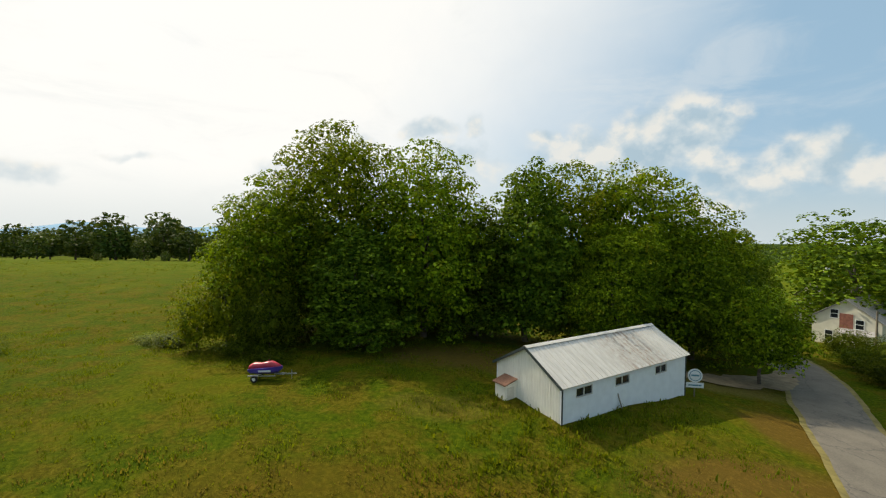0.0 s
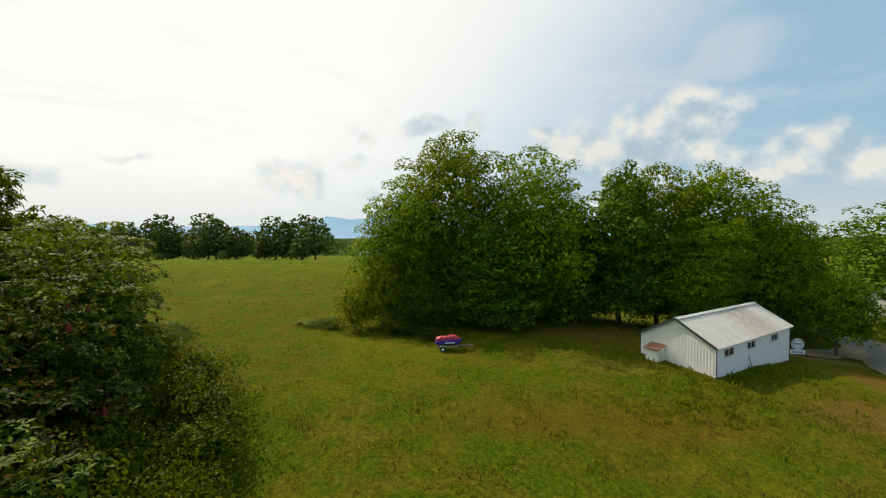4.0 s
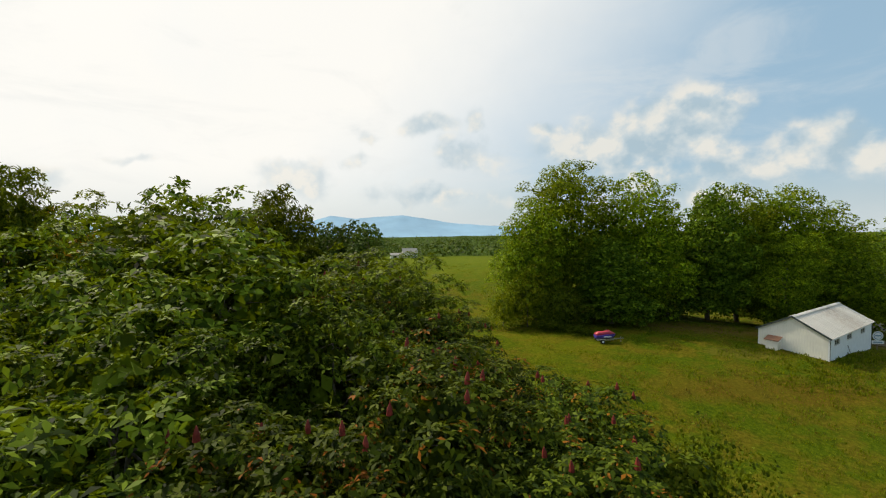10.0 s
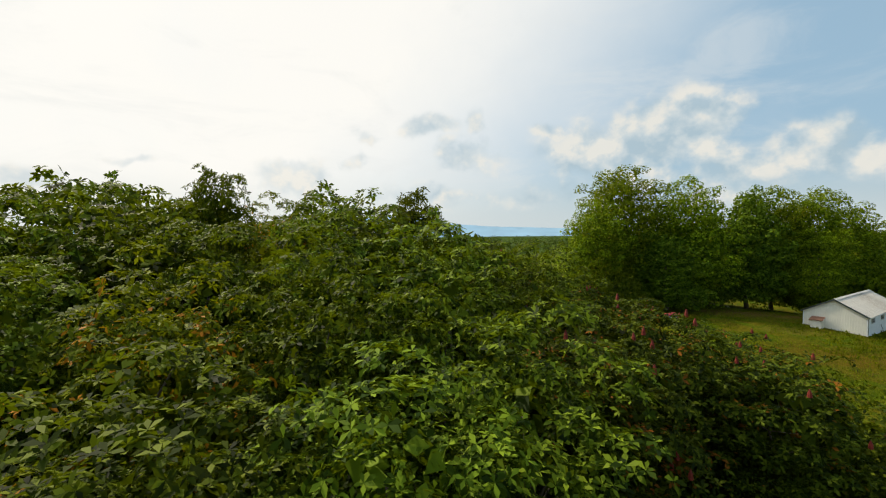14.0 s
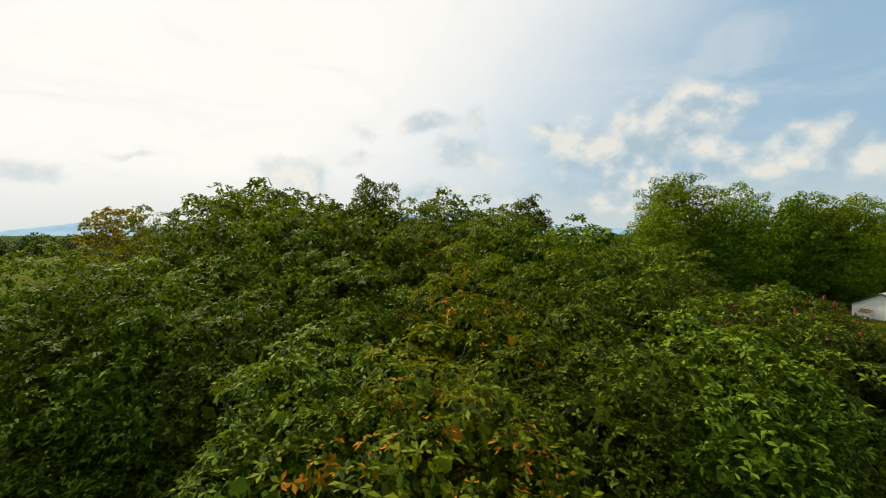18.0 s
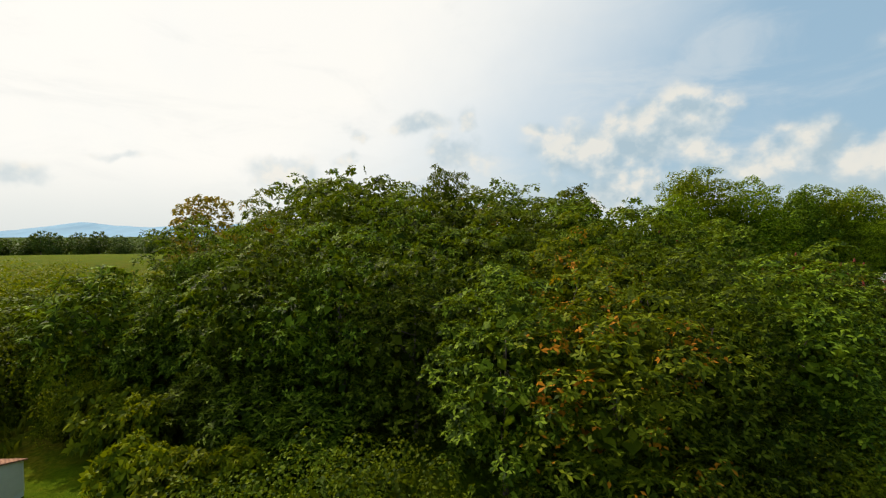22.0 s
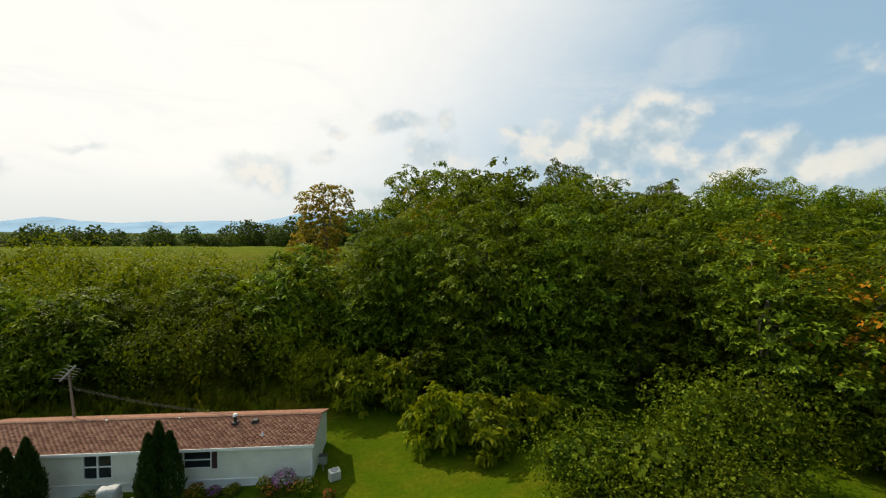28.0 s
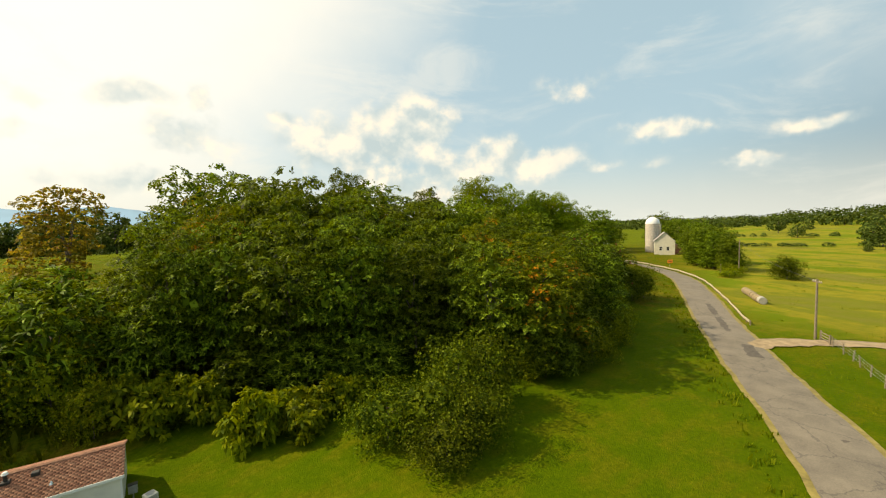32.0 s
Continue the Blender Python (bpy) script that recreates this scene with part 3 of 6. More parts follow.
def make_tree(name, seed, tall, lobes, count, size, mat, label, category="tree", kind_of="broad", radius=0.3, tuft=0.19, seeds=0, core=0.5, heads=5, bark=None, slim=0.2, low=-0.3, kernel=True, jut=0.6, hold=0.88):
    """A tree at the origin: trunk with limbs and a crown of single leaves in tufts."""
    rng = np.random.default_rng(seed)
    t = tagged(new(name), label, category)
    small = tufts(rng, lobes, tuft * lobes[0][3], 0.74 if kind_of == "broad" else 0.55, jut)
    pts, out = shell(rng, small, count, 0.3, low)
    if kind_of == "broad":
        v, f = broad_leaves(rng, pts, out, size, 0.5, 0.42)
    else:
        v, f = frond_heads(rng, pts, out, size, heads, 0.55, slim)
    held = [(x, y, z, a * hold, b * hold, c * hold) for x, y, z, a, b, c in lobes]
    inner, iout = shell(rng, held, int(count * core), 0.35, -0.9)
    v2, f2 = broad_leaves(rng, inner, iout, size * (1.05 if kind_of == "broad" else 0.75), 0.5, 0.6)
    heart = [(x, y, z, a * 0.6, b * 0.6, c * 0.66) for x, y, z, a, b, c in lobes]
    deep, dout = shell(rng, heart, 90 + int(count * 0.10), 0.3, -0.9)
    v3, f3 = broad_leaves(rng, deep, dout, min(0.8, 0.2 * lobes[0][3]), 0.1, 0.4)
    if not kernel:
        v3, f3 = v3[:0], f3[:0]
    me = mesh_np("crown", np.vstack([v, v2, v3]), np.vstack([f, f2 + len(v), f3 + len(v) + len(v2)]), mat)
    child(new("crown", me), t)
    part("trunk", wood(rng, tall, radius, lobes), bark or BARK, t, smooth=True)
    if seeds:
        sp, so = shell(rng, small, seeds, 0.1, 0.1)
        b = tube(bmesh.new(), (0, 0, -0.06), (0, 0, 0.14), 0.11, 0.09, 7)
        tube(b, (0, 0, 0.14), (0.02, 0.01, 0.34), 0.09, 0.02, 7)
        head = bpy.data.meshes.new("seed_head")
        b.to_mesh(head)
        b.free()
        head.materials.append(SEED)
        for p in sp:
            o = child(new("seed_head", head), t)
            o.location = p
    return t


def put(proto, x, y, scale=1.0, turn=0.0, tall=1.0, sink=0.1, label=""):
    z = ground_z(x, y) - sink
    c = copy_thing(proto, Matrix.Translation((x, y, z)) @ Matrix.Rotation(radians(turn), 4, "Z") @ Matrix.Diagonal((scale, scale, scale * tall, 1)))
    if label:
        c["label"] = label
    return c


def settle(proto, x, y, turn=0.0, sink=0.1):
    proto.matrix_basis = Matrix.Translation((x, y, ground_z(x, y) - sink)) @ Matrix.Rotation(radians(turn), 4, "Z")
    return proto

# ---- the grove: tall thicket of trees with compound leaves ----
AIL_LABEL = "tree with drooping compound leaves, in dense green grove"
ail_a = make_tree("grove_tree", 11, 12, [(0, 0, 7.0, 3.9, 3.9, 4.8), (2.2, -1.6, 6.8, 2.9, 2.9, 3.2), (-2.4, 1.2, 6.2, 3.0, 2.9, 3.2), (0, -0.6, 3.4, 4.4, 4.4, 3.2)], 2500, 0.31, LEAF_AIL, AIL_LABEL, kind_of="frond", radius=0.20, heads=5, slim=0.21, core=0.8, tuft=0.25, jut=0.9, hold=0.78, low=-0.05)
ail_b = make_tree("grove_tree", 12, 12, [(0, 0, 6.6, 3.8, 3.8, 5.2), (-2.0, -2.0, 6.6, 3.0, 3.0, 3.2), (2.5, 1.0, 5.8, 2.9, 2.8, 3.4), (-0.4, 0.4, 3.2, 4.4, 4.2, 3.0)], 2500, 0.31, LEAF_AIL, AIL_LABEL, kind_of="frond", radius=0.18, heads=5, slim=0.21, core=0.8, tuft=0.25, jut=0.9, hold=0.78, low=-0.05)
ail_y = make_tree("grove_tree", 13, 12, [(0, 0, 6.8, 3.9, 3.8, 5.0), (2.0, 1.6, 6.8, 2.9, 2.9, 3.2), (-2.2, -1.6, 6.0, 3.0, 3.0, 3.4), (0.2, 0.3, 3.2, 4.4, 4.2, 3.0)], 2500, 0.31, LEAF_YELLOW, "grove tree with green compound leaves turning yellow and orange", kind_of="frond", radius=0.18, heads=5, slim=0.21, core=0.8, tuft=0.25, jut=0.9, hold=0.78, low=-0.05)
sumac = make_tree("sumac_tree", 14, 11, [(0, 0, 6.6, 4.0, 4.0, 4.6), (1.4, -1.6, 5.4, 2.8, 2.8, 3.6), (-1.8, 0.6, 6.2, 2.8, 2.6, 3.4), (0, 0, 3.2, 3.8, 3.8, 3.0)], 2500, 0.31, LEAF_SUMAC, "sumac with dark red seed heads and reddening compound leaves", kind_of="frond", radius=0.14, seeds=26, heads=5, slim=0.21, core=0.8, tuft=0.25, jut=0.9, hold=0.78, low=-0.05)
spiky = make_tree("grove_tree", 15, 12, [(0, 0, 7.6, 3.4, 3.4, 4.4), (0.6, 0.4, 9.4, 2.2, 2.2, 2.6)], 1500, 0.42, LEAF_BUSH, "pale green grove tree with upright leafy shoots", kind_of="frond", radius=0.18, heads=5, slim=0.13)
back_tree = make_tree("grove_tree", 16, 12, [(0, 0, 7.2, 4.6, 4.6, 4.8), (1.6, -1.4, 8.4, 3.0, 3.0, 3.2), (-2.2, 0.8, 7.6, 3.2, 3.0, 3.6)], 1200, 0.46, LEAF_AIL, AIL_LABEL, kind_of="frond", radius=0.2, heads=4, slim=0.24, core=0.8, tuft=0.24, jut=0.8, hold=0.82, low=-0.1)
GROVE = [
    # prototype, x, y, top, turn, width
    (ail_y, -63.5, -8.5, 11.0, 20, 1.15), (ail_a, -69.5, -7.0, 11.0, 110, 1.0), (ail_b, -56.5, -5.5, 11.2, 200, 1.1), (ail_a, -50.0, -3.5, 11.2, 300, 1.1),
    (ail_b, -44.5, 0.5, 11.8, 40, 1.05), (sumac, -40.5, 4.5, 11.0, 80, 1.0), (sumac, -35.5, 9.5, 11.8, 10, 1.05), (sumac, -33.5, 16.5, 10.0, 250, 0.95), (ail_b, -75.5, -0.5, 11.5, 150, 1.05), (sumac, -29.5, 6.5, 9.4, 170, 0.95), (sumac, -28.5, 13.0, 9.2, 60, 0.9),
    (ail_a, -81.5, 2.0, 13.6, 60, 1.1), (ail_b, -88.0, 3.8, 13.6, 10, 1.1), (ail_a, -93.5, 6.5, 13.4, 230, 0.9),
    (ail_a, -70.0, 3.5, 13.4, 330, 1.1), (ail_y, -62.5, 3.5, 13.6, 140, 1.05), (ail_b, -55.0, 6.0, 14.2, 260, 1.1), (ail_a, -48.0, 8.5, 14.0, 190, 1.1), (ail_b, -41.5, 16.0, 13.6, 350, 1.05),
    (ail_b, -78.0, 10.0, 16.4, 90, 1.15), (ail_a, -86.5, 12.5, 16.8, 15, 1.15), (ail_y, -93.5, 16.0, 16.4, 45, 0.95),
    (back_tree, -84.0, 21.5, 19.2, 280, 1.2), (back_tree, -74.0, 18.0, 17.0, 205, 1.15), (ail_a, -66.0, 14.0, 15.6, 75, 1.1), (ail_b, -58.0, 16.0, 16.0, 130, 1.15), (back_tree, -50.5, 20.0, 16.0, 25, 1.1), (sumac, -43.0, 25.0, 14.0, 310, 1.05),
    (spiky, -73.0, 27.0, 20.4, 0, 1.0), (back_tree, -82.0, 31.0, 19.0, 165, 1.2), (back_tree, -92.0, 35.0, 21.0, 50, 1.15), (back_tree, -63.0, 37.5, 19.8, 220, 1.25), (spiky, -52.0, 34.0, 18.9, 120, 1.0), (ail_y, -68.0, 31.0, 18.0, 95, 1.15),
    (ail_b, -37.5, 26.0, 13.2, 70, 1.0), (ail_a, -40.5, 32.0, 13.8, 10, 1.0), (sumac, -35.0, 22.0, 11.0, 130, 0.95),
    (ail_b, -98.5, 9.0, 13.8, 100, 1.0), (ail_a, -99.0, 15.0, 12.5, 215, 0.95), (back_tree, -45.5, 35.0, 14.0, 275, 1.0), (back_tree, -57.5, 27.0, 17.2, 340, 1.15), (back_tree, -96.5, 26.0, 16.0, 195, 1.0), (back_tree, -57.0, 44.0, 15.0, 30, 1.1), (back_tree, -70.0, 44.0, 17.0, 300, 1.2), (back_tree, -84.0, 42.0, 18.0, 10, 1.2),
]
seen, first_poses = set(), {}
for proto, x, y, top, turn, wide in GROVE:
    top += 1.2 + 0.16 * max(0.0, top - 12.0)
    wide *= 1.22 if proto is back_tree else 1.0
    tall = top - ground_z(x, y) + 0.1
    m = Matrix.Translation((x, y, ground_z(x, y) - 0.1)) @ Matrix.Rotation(radians(turn), 4, "Z") @ Matrix.Diagonal((wide * 1.04, wide * 1.04, tall / 12.0, 1))
    if proto.name in seen:
        tagged(copy_thing(proto, m), group="grove trees")
    else:
        seen.add(proto.name)
        first_poses[proto] = m
for proto, m in first_poses.items():
    proto.matrix_basis = m
    tagged(proto, group="grove trees")

# ---- bushes and thickets ----
bush_a = make_tree("bush", 21, 3.0, [(0, 0, 1.5, 1.9, 1.8, 1.5), (0.9, 0.5, 1.3, 1.2, 1.2, 1.2), (-0.9, -0.3, 1.2, 1.2, 1.1, 1.1)], 3100, 0.11, LEAF_BUSH, "rounded leafy green bush", "bush", radius=0.05, low=-0.8, core=0.4, tuft=0.3, hold=0.76, jut=0.9)
bush_g = make_tree("bush", 22, 3.2, [(0, 0, 1.7, 1.7, 1.7, 1.7), (0.5, -0.7, 1.3, 1.2, 1.1, 1.2)], 3000, 0.105, LEAF_BUSH, "dense green bush with small leaves", "bush", radius=0.05, low=-0.8, core=0.4, tuft=0.3, hold=0.76, jut=0.9)
scrub = make_tree("shrub", 23, 4.0, [(0, 0, 2.0, 2.1, 2.1, 2.0), (1.2, 0.4, 1.6, 1.3, 1.3, 1.6), (-1.0, 0.8, 1.7, 1.4, 1.2, 1.7)], 2400, 0.135, LEAF_SCRUB, "yellow-green scrub shrub in thicket", "shrub", radius=0.06, low=-0.8, core=0.4, tuft=0.3, hold=0.8, jut=0.9)
dark_bush = make_tree("shrub", 24, 5.0, [(0, 0, 2.6, 2.5, 2.5, 2.6), (1.0, -0.8, 2.2, 1.8, 1.8, 2.0)], 800, 0.42, LEAF_AIL, "dark green shrub with drooping compound leaves", "shrub", kind_of="frond", radius=0.08, heads=6, tuft=0.25, slim=0.13, low=-0.1, hold=0.8)
shoots = make_tree("sapling_clump", 25, 2.4, [(0, 0, 1.0, 1.8, 1.5, 1.0), (1.1, 0.3, 0.9, 1.2, 1.0, 0.9), (-1.2, -0.2, 0.8, 1.2, 1.1, 0.9)], 420, 0.46, LEAF_SCRUB, "clump of low saplings with long compound leaves", "saplings", kind_of="frond", radius=0.04, heads=6, slim=0.2, tuft=0.28)
BUSHES = [
    # prototype, x, y, top, width
    (bush_a, -79.5, -12.0, 3.4, 1.5), (bush_g, -76.0, -10.0, 4.8, 1.6), (bush_a, -82.5, -9.8, 2.4, 1.3), (bush_g, -73.0, -10.0, 4.8, 1.5), (bush_a, -80.5, -15.0, 1.4, 1.2), (bush_g, -77.0, -14.0, 2.8, 1.3),
    (bush_a, -31.0, 29.0, 6.5, 1.6), (bush_g, -28.5, 25.5, 5.4, 1.4), (bush_a, -33.5, 33.5, 7.0, 1.5), (bush_g, -30.5, 22.0, 6.0, 1.4), (bush_g, -23.0, 4.5, 5.4, 1.6), (bush_g, -22.0, 0.5, 4.2, 1.3), (bush_a, -22.5, 10.0, 6.0, 1.4), (bush_g, -26.0, 0.5, 4.6, 1.5), (bush_a, -29.5, 4.0, 4.4, 1.3), (bush_a, -28.0, 8.0, 6.0, 1.4), (bush_g, -27.0, 12.5, 6.5, 1.3), (bush_a, -31.0, 0.5, 3.0, 1.3), (scrub, -36.0, 1.5, 4.0, 1.1), (bush_a, -25.5, 16.0, 5.0, 1.1), (scrub, -42.0, -3.5, 3.0, 1.0), (scrub, -47.0, -7.0, 3.4, 1.2), (scrub, -51.5, -9.0, 3.0, 1.2), (scrub, -59.0, -12.0, 2.6, 1.2), (dark_bush, -66.5, -12.0, 3.6, 1.0),
    (bush_a, -62.0, -12.5, 1.2, 1.0), (scrub, -68.0, -11.0, 2.0, 1.0), (bush_a, -55.0, -9.5, 2.6, 1.1),
    (shoots, -92.5, -3.6, 1.4, 1.15), (shoots, -89.5, -4.6, 0.9, 1.1), (shoots, -86.0, -3.6, 1.2, 1.0), (shoots, -99.0, 1.2, 1.6, 1.2), (shoots, -102.5, 2.6, 1.8, 1.2), (shoots, -96.5, 0.2, 1.5, 1.0),
    (dark_bush, -87.5, -0.5, 3.6, 1.3), (dark_bush, -82.5, -3.0, 3.2, 1.3), (dark_bush, -92.0, 2.0, 3.8, 1.2),
    (dark_bush, -107.5, 9.0, 10.6, 1.9), (dark_bush, -118.0, 13.0, 8.0, 1.6), (dark_bush, -127.0, 7.0, 6.5, 1.7), (dark_bush, -100.0, 7.0, 7.5, 1.3),
    (bush_a, -119.0, 3.6, 5.0, 1.7), (bush_a, -112.5, 4.6, 6.4, 2.0), (dark_bush, -126.0, 2.5, 6.6, 1.4), (scrub, -107.0, 5.0, 4.6, 1.3), (dark_bush, -133.0, 4.0, 7.4, 1.5), (bush_a, -122.5, 9.0, 7.0, 2.0), (dark_bush, -115.5, 10.0, 6.8, 1.2), (scrub, -104.0, 1.8, 2.4, 0.9), (scrub, -131.0, 9.0, 6.6, 1.6), (scrub, -104.0, 12.0, 6.4, 1.4), (scrub, -113.0, 18.0, 8.0, 1.7),
    (scrub, -122.0, 19.0, 8.4, 1.8), (scrub, -131.0, 20.0, 8.8, 1.9), (scrub, -104.0, 21.0, 7.6, 1.6), (scrub, -140.0, 14.0, 7.6, 1.8), (scrub, -142.0, 25.0, 9.6, 1.9), (scrub, -115.0, 28.0, 8.0, 1.6), (scrub, -127.0, 29.0, 8.6, 1.8), (scrub, -152.0, 30.0, 10.8, 1.9), (scrub, -104.0, 30.0, 8.0, 1.5), (scrub, -150.0, 12.0, 7.0, 1.8), (scrub, -136.0, 3.0, 5.0, 1.6), (scrub, -160.0, 22.0, 9.0, 1.9), (scrub, -140.0, 36.0, 8.6, 1.8), (scrub, -100.0, 34.0, 8.0, 1.5),
    (dark_bush, -50.0, 40.5, 7.6, 1.3), (bush_a, -43.5, 43.5, 5.6, 1.6), (dark_bush, -46.0, 39.0, 8.0, 1.4), (bush_a, -40.0, 35.0, 5.2, 1.5), (scrub, -46.0, 42.0, 5.0, 1.1), (dark_bush, -53.0, 47.0, 8.0, 1.4), (bush_a, -46.0, 47.0, 5.0, 1.3), (bush_a, -42.5, 37.0, 4.6, 1.3), (bush_a, -41.0, 31.0, 5.0, 1.3), (scrub, -38.0, 25.0, 5.0, 1.1), (bush_a, -47.5, 51.5, 4.6, 1.2),
    (scrub, -26.0, 50.0, 11.5, 1.5), (scrub, -29.5, 50.5, 9.5, 1.3), (scrub, -23.0, 52.0, 13.5, 1.7), (bush_a, -21.0, 49.0, 9.5, 1.7), (bush_a, -33.0, 51.5, 4.2, 1.2), (bush_a, -23.0, 47.5, 5.0, 1.2), (bush_a, -19.5, 45.5, 4.2, 1.1), (scrub, -36.0, 53.0, 3.6, 1.0),
    (bush_a, 61.0, 43.0, 2.4, 1.7), (bush_a, 56.0, 39.0, 1.4, 1.5), (bush_a, 66.0, 47.0, 2.6, 1.6), (bush_a, 62.0, 50.0, 2.8, 1.4), (bush_g, 58.0, 45.0, 1.4, 1.2),
    (bush_a, 31.0, -3.0, 4.8, 1.7), (bush_a, 34.0, -1.5, 3.8, 1.5), (scrub, 29.0, 8.5, 1.6, 1.4), (scrub, 24.0, 7.0, 0.6, 1.2), (bush_a, 38.0, 12.0, 5.0, 1.8),
]
done = set()
NOMINAL = {bush_a: 3.2, bush_g: 3.6, scrub: 4.2, dark_bush: 5.4, shoots: 2.2}
rnd = random.Random(4)
for proto, x, y, top, wide in BUSHES:
    if -34 < x < -20 and y < 17:
        top += 1.4
        wide *= 1.15
        y += 3.0
    if -84 < x < -72 and y < -5:
        x, y, wide = x - 2.6, y - 3.5, wide * 1.12
        top += 0.4
    if x > 50 and y > 35:
        x, y = x - 4.0, y + 20.0
    if proto is shoots and x > -94:
        y -= 2.5
    if -40 < x < -15 and y > 44:
        x, y = x + 3.0, y + 4.5
    if x < -98 and proto is scrub:
        top += 1.3 if y > 12 else 0.4
        wide *= 1.3 if y > 12 else 1.0
    tall = top - ground_z(x, y) + 0.1
    m = Matrix.Translation((x, y, ground_z(x, y) - 0.1)) @ Matrix.Rotation(rnd.random() * 6.28, 4, "Z") @ Matrix.Diagonal((wide, wide, tall / NOMINAL[proto], 1))
    if proto in done:
        tagged(copy_thing(proto, m), group="bushes")
    else:
        done.add(proto)
        first_poses[proto] = m
for proto in done:
    proto.matrix_basis = first_poses[proto]
    tagged(proto, group="bushes")

# ---- the big trees round the yard ----
MAPLE_LABEL = "tall spreading maple with full dark green crown"
maple_a = make_tree("maple_tree", 31, 24, [(0, 0, 15.5, 7.0, 7.0, 8.6), (2.5, -2.5, 10.5, 6.0, 6.0, 7.0), (-3.5, -1.0, 10.0, 6.0, 6.0, 7.6), (0, 3, 19.0, 4.6, 4.6, 5.2), (0, -0.5, 5.0, 6.2, 6.2, 5.0)], 16500, 0.37, LEAF_MAPLE, MAPLE_LABEL, radius=0.5, core=0.65, hold=0.87, low=-0.5, tuft=0.215, jut=1.0)
maple_b = make_tree("maple_tree", 32, 22, [(0, 0, 14.0, 6.6, 6.6, 8.2), (-2.5, -2.0, 9.5, 5.6, 5.6, 6.6), (3.2, 0.5, 10.5, 5.4, 5.4, 7.0), (0, 0, 4.8, 5.8, 5.8, 4.6)], 14000, 0.37, LEAF_MAPLE, MAPLE_LABEL, radius=0.45, core=0.65, hold=0.87, low=-0.5, tuft=0.215, jut=1.0)
dark_a = make_tree("dark_tree", 33, 22, [(0, 0, 11.0, 5.4, 5.4, 8.0), (0.4, 0.2, 16.0, 3.8, 3.8, 5.6), (0, 0, 5.4, 5.6, 5.6, 5.2)], 9500, 0.42, LEAF_DARK, "tall dark green tree with pointed crown", radius=0.4, core=0.65, tuft=0.24, hold=0.87, low=-0.5, jut=1.0)
round_tree = make_tree("round_tree", 34, 10.5, [(0, 0, 6.2, 3.9, 3.9, 4.4), (0.8, -0.6, 5.0, 3.2, 3.2, 3.2)], 5200, 0.29, LEAF_MAPLE, "small round-headed tree standing beside the road", radius=0.2, core=0.65, tuft=0.24, hold=0.9, low=-0.6, jut=0.6)
maple_c = make_tree("maple_tree", 37, 22, [(0, 0, 14.0, 6.6, 6.6, 8.2), (2.5, -2.0, 9.5, 5.6, 5.6, 6.6), (-3.2, 0.5, 10.5, 5.4, 5.4, 7.0), (0, 0, 4.8, 5.8, 5.8, 4.6)], 6000, 0.54, LEAF_DARK, "broad maple with full dark green crown near the farmhouse", radius=0.45, core=0.6, hold=0.88, low=-0.6, tuft=0.24, jut=0.8)
dark_c = make_tree("dark_tree", 38, 22, [(0, 0, 11.0, 5.4, 5.4, 8.0), (-0.4, 0.2, 16.0, 3.8, 3.8, 5.6), (0, 0, 5.4, 5.6, 5.6, 5.2)], 4500, 0.62, LEAF_DARK, "dark green tree with pointed crown beside the road", radius=0.4, core=0.6, hold=0.88, low=-0.6, tuft=0.26, jut=0.7)
YARD_TREES = [
    (maple_a, -14.0, 59.5, 27.2, 0.95, 24.0, 0), (maple_b, -2.5, 58.0, 24.6, 0.95, 22.3, 60), (maple_b, -20.5, 55.0, 20.5, 0.75, 22.3, 200), (dark_a, 4.5, 61.5, 18.0, 0.95, 21.8, 30), (dark_a, -9.5, 51.5, 15.5, 0.85, 21.8, 140),
    (dark_a, 10.9, 60.0, 24.0, 0.95, 21.8, 0), (maple_b, 18.0, 63.0, 23.0, 0.85, 22.3, 310), (maple_a, 26.5, 62.5, 22.9, 0.92, 24.0, 120), (maple_b, 34.5, 63.0, 18.4, 0.9, 22.3, 20), (maple_a, 21.0, 55.5, 15.5, 0.62, 24.0, 250), (maple_c, 41.0, 68.0, 16.5, 0.8, 22.3, 100),
    (dark_a, -1.0, 66.0, 17.0, 1.1, 21.8, 80), (maple_c, 74.0, 86.0, 19.4, 1.3, 22.3, 45), (maple_c, 66.0, 104.0, 13.5, 0.8, 22.3, 170), (maple_c, 97.0, 96.0, 14.5, 1.1, 22.3, 10), (maple_c, 54.0, 96.0, 12.0, 0.8, 22.3, 230),
    (dark_c, 47.0, 24.0, 10.2, 0.75, 21.8, 15), (maple_c, 52.0, 27.5, 11.4, 0.75, 22.3, 75), (dark_c, 42.0, 18.5, 9.2, 0.65, 21.8, 190), (maple_c, 58.0, 24.5, 11.0, 0.7, 22.3, 280), (dark_c, 40.0, 13.5, 8.0, 0.55, 21.8, 240), (maple_c, 75.0, 38.0, 12.5, 0.7, 22.3, 140), (maple_c, 112.0, 74.0, 16.5, 0.8, 22.3, 210), (maple_c, 108.0, 62.0, 14.0, 0.9, 22.3, 320), (maple_c, 66.0, 32.0, 9.0, 0.8, 22.3, 33),
]
done = set()
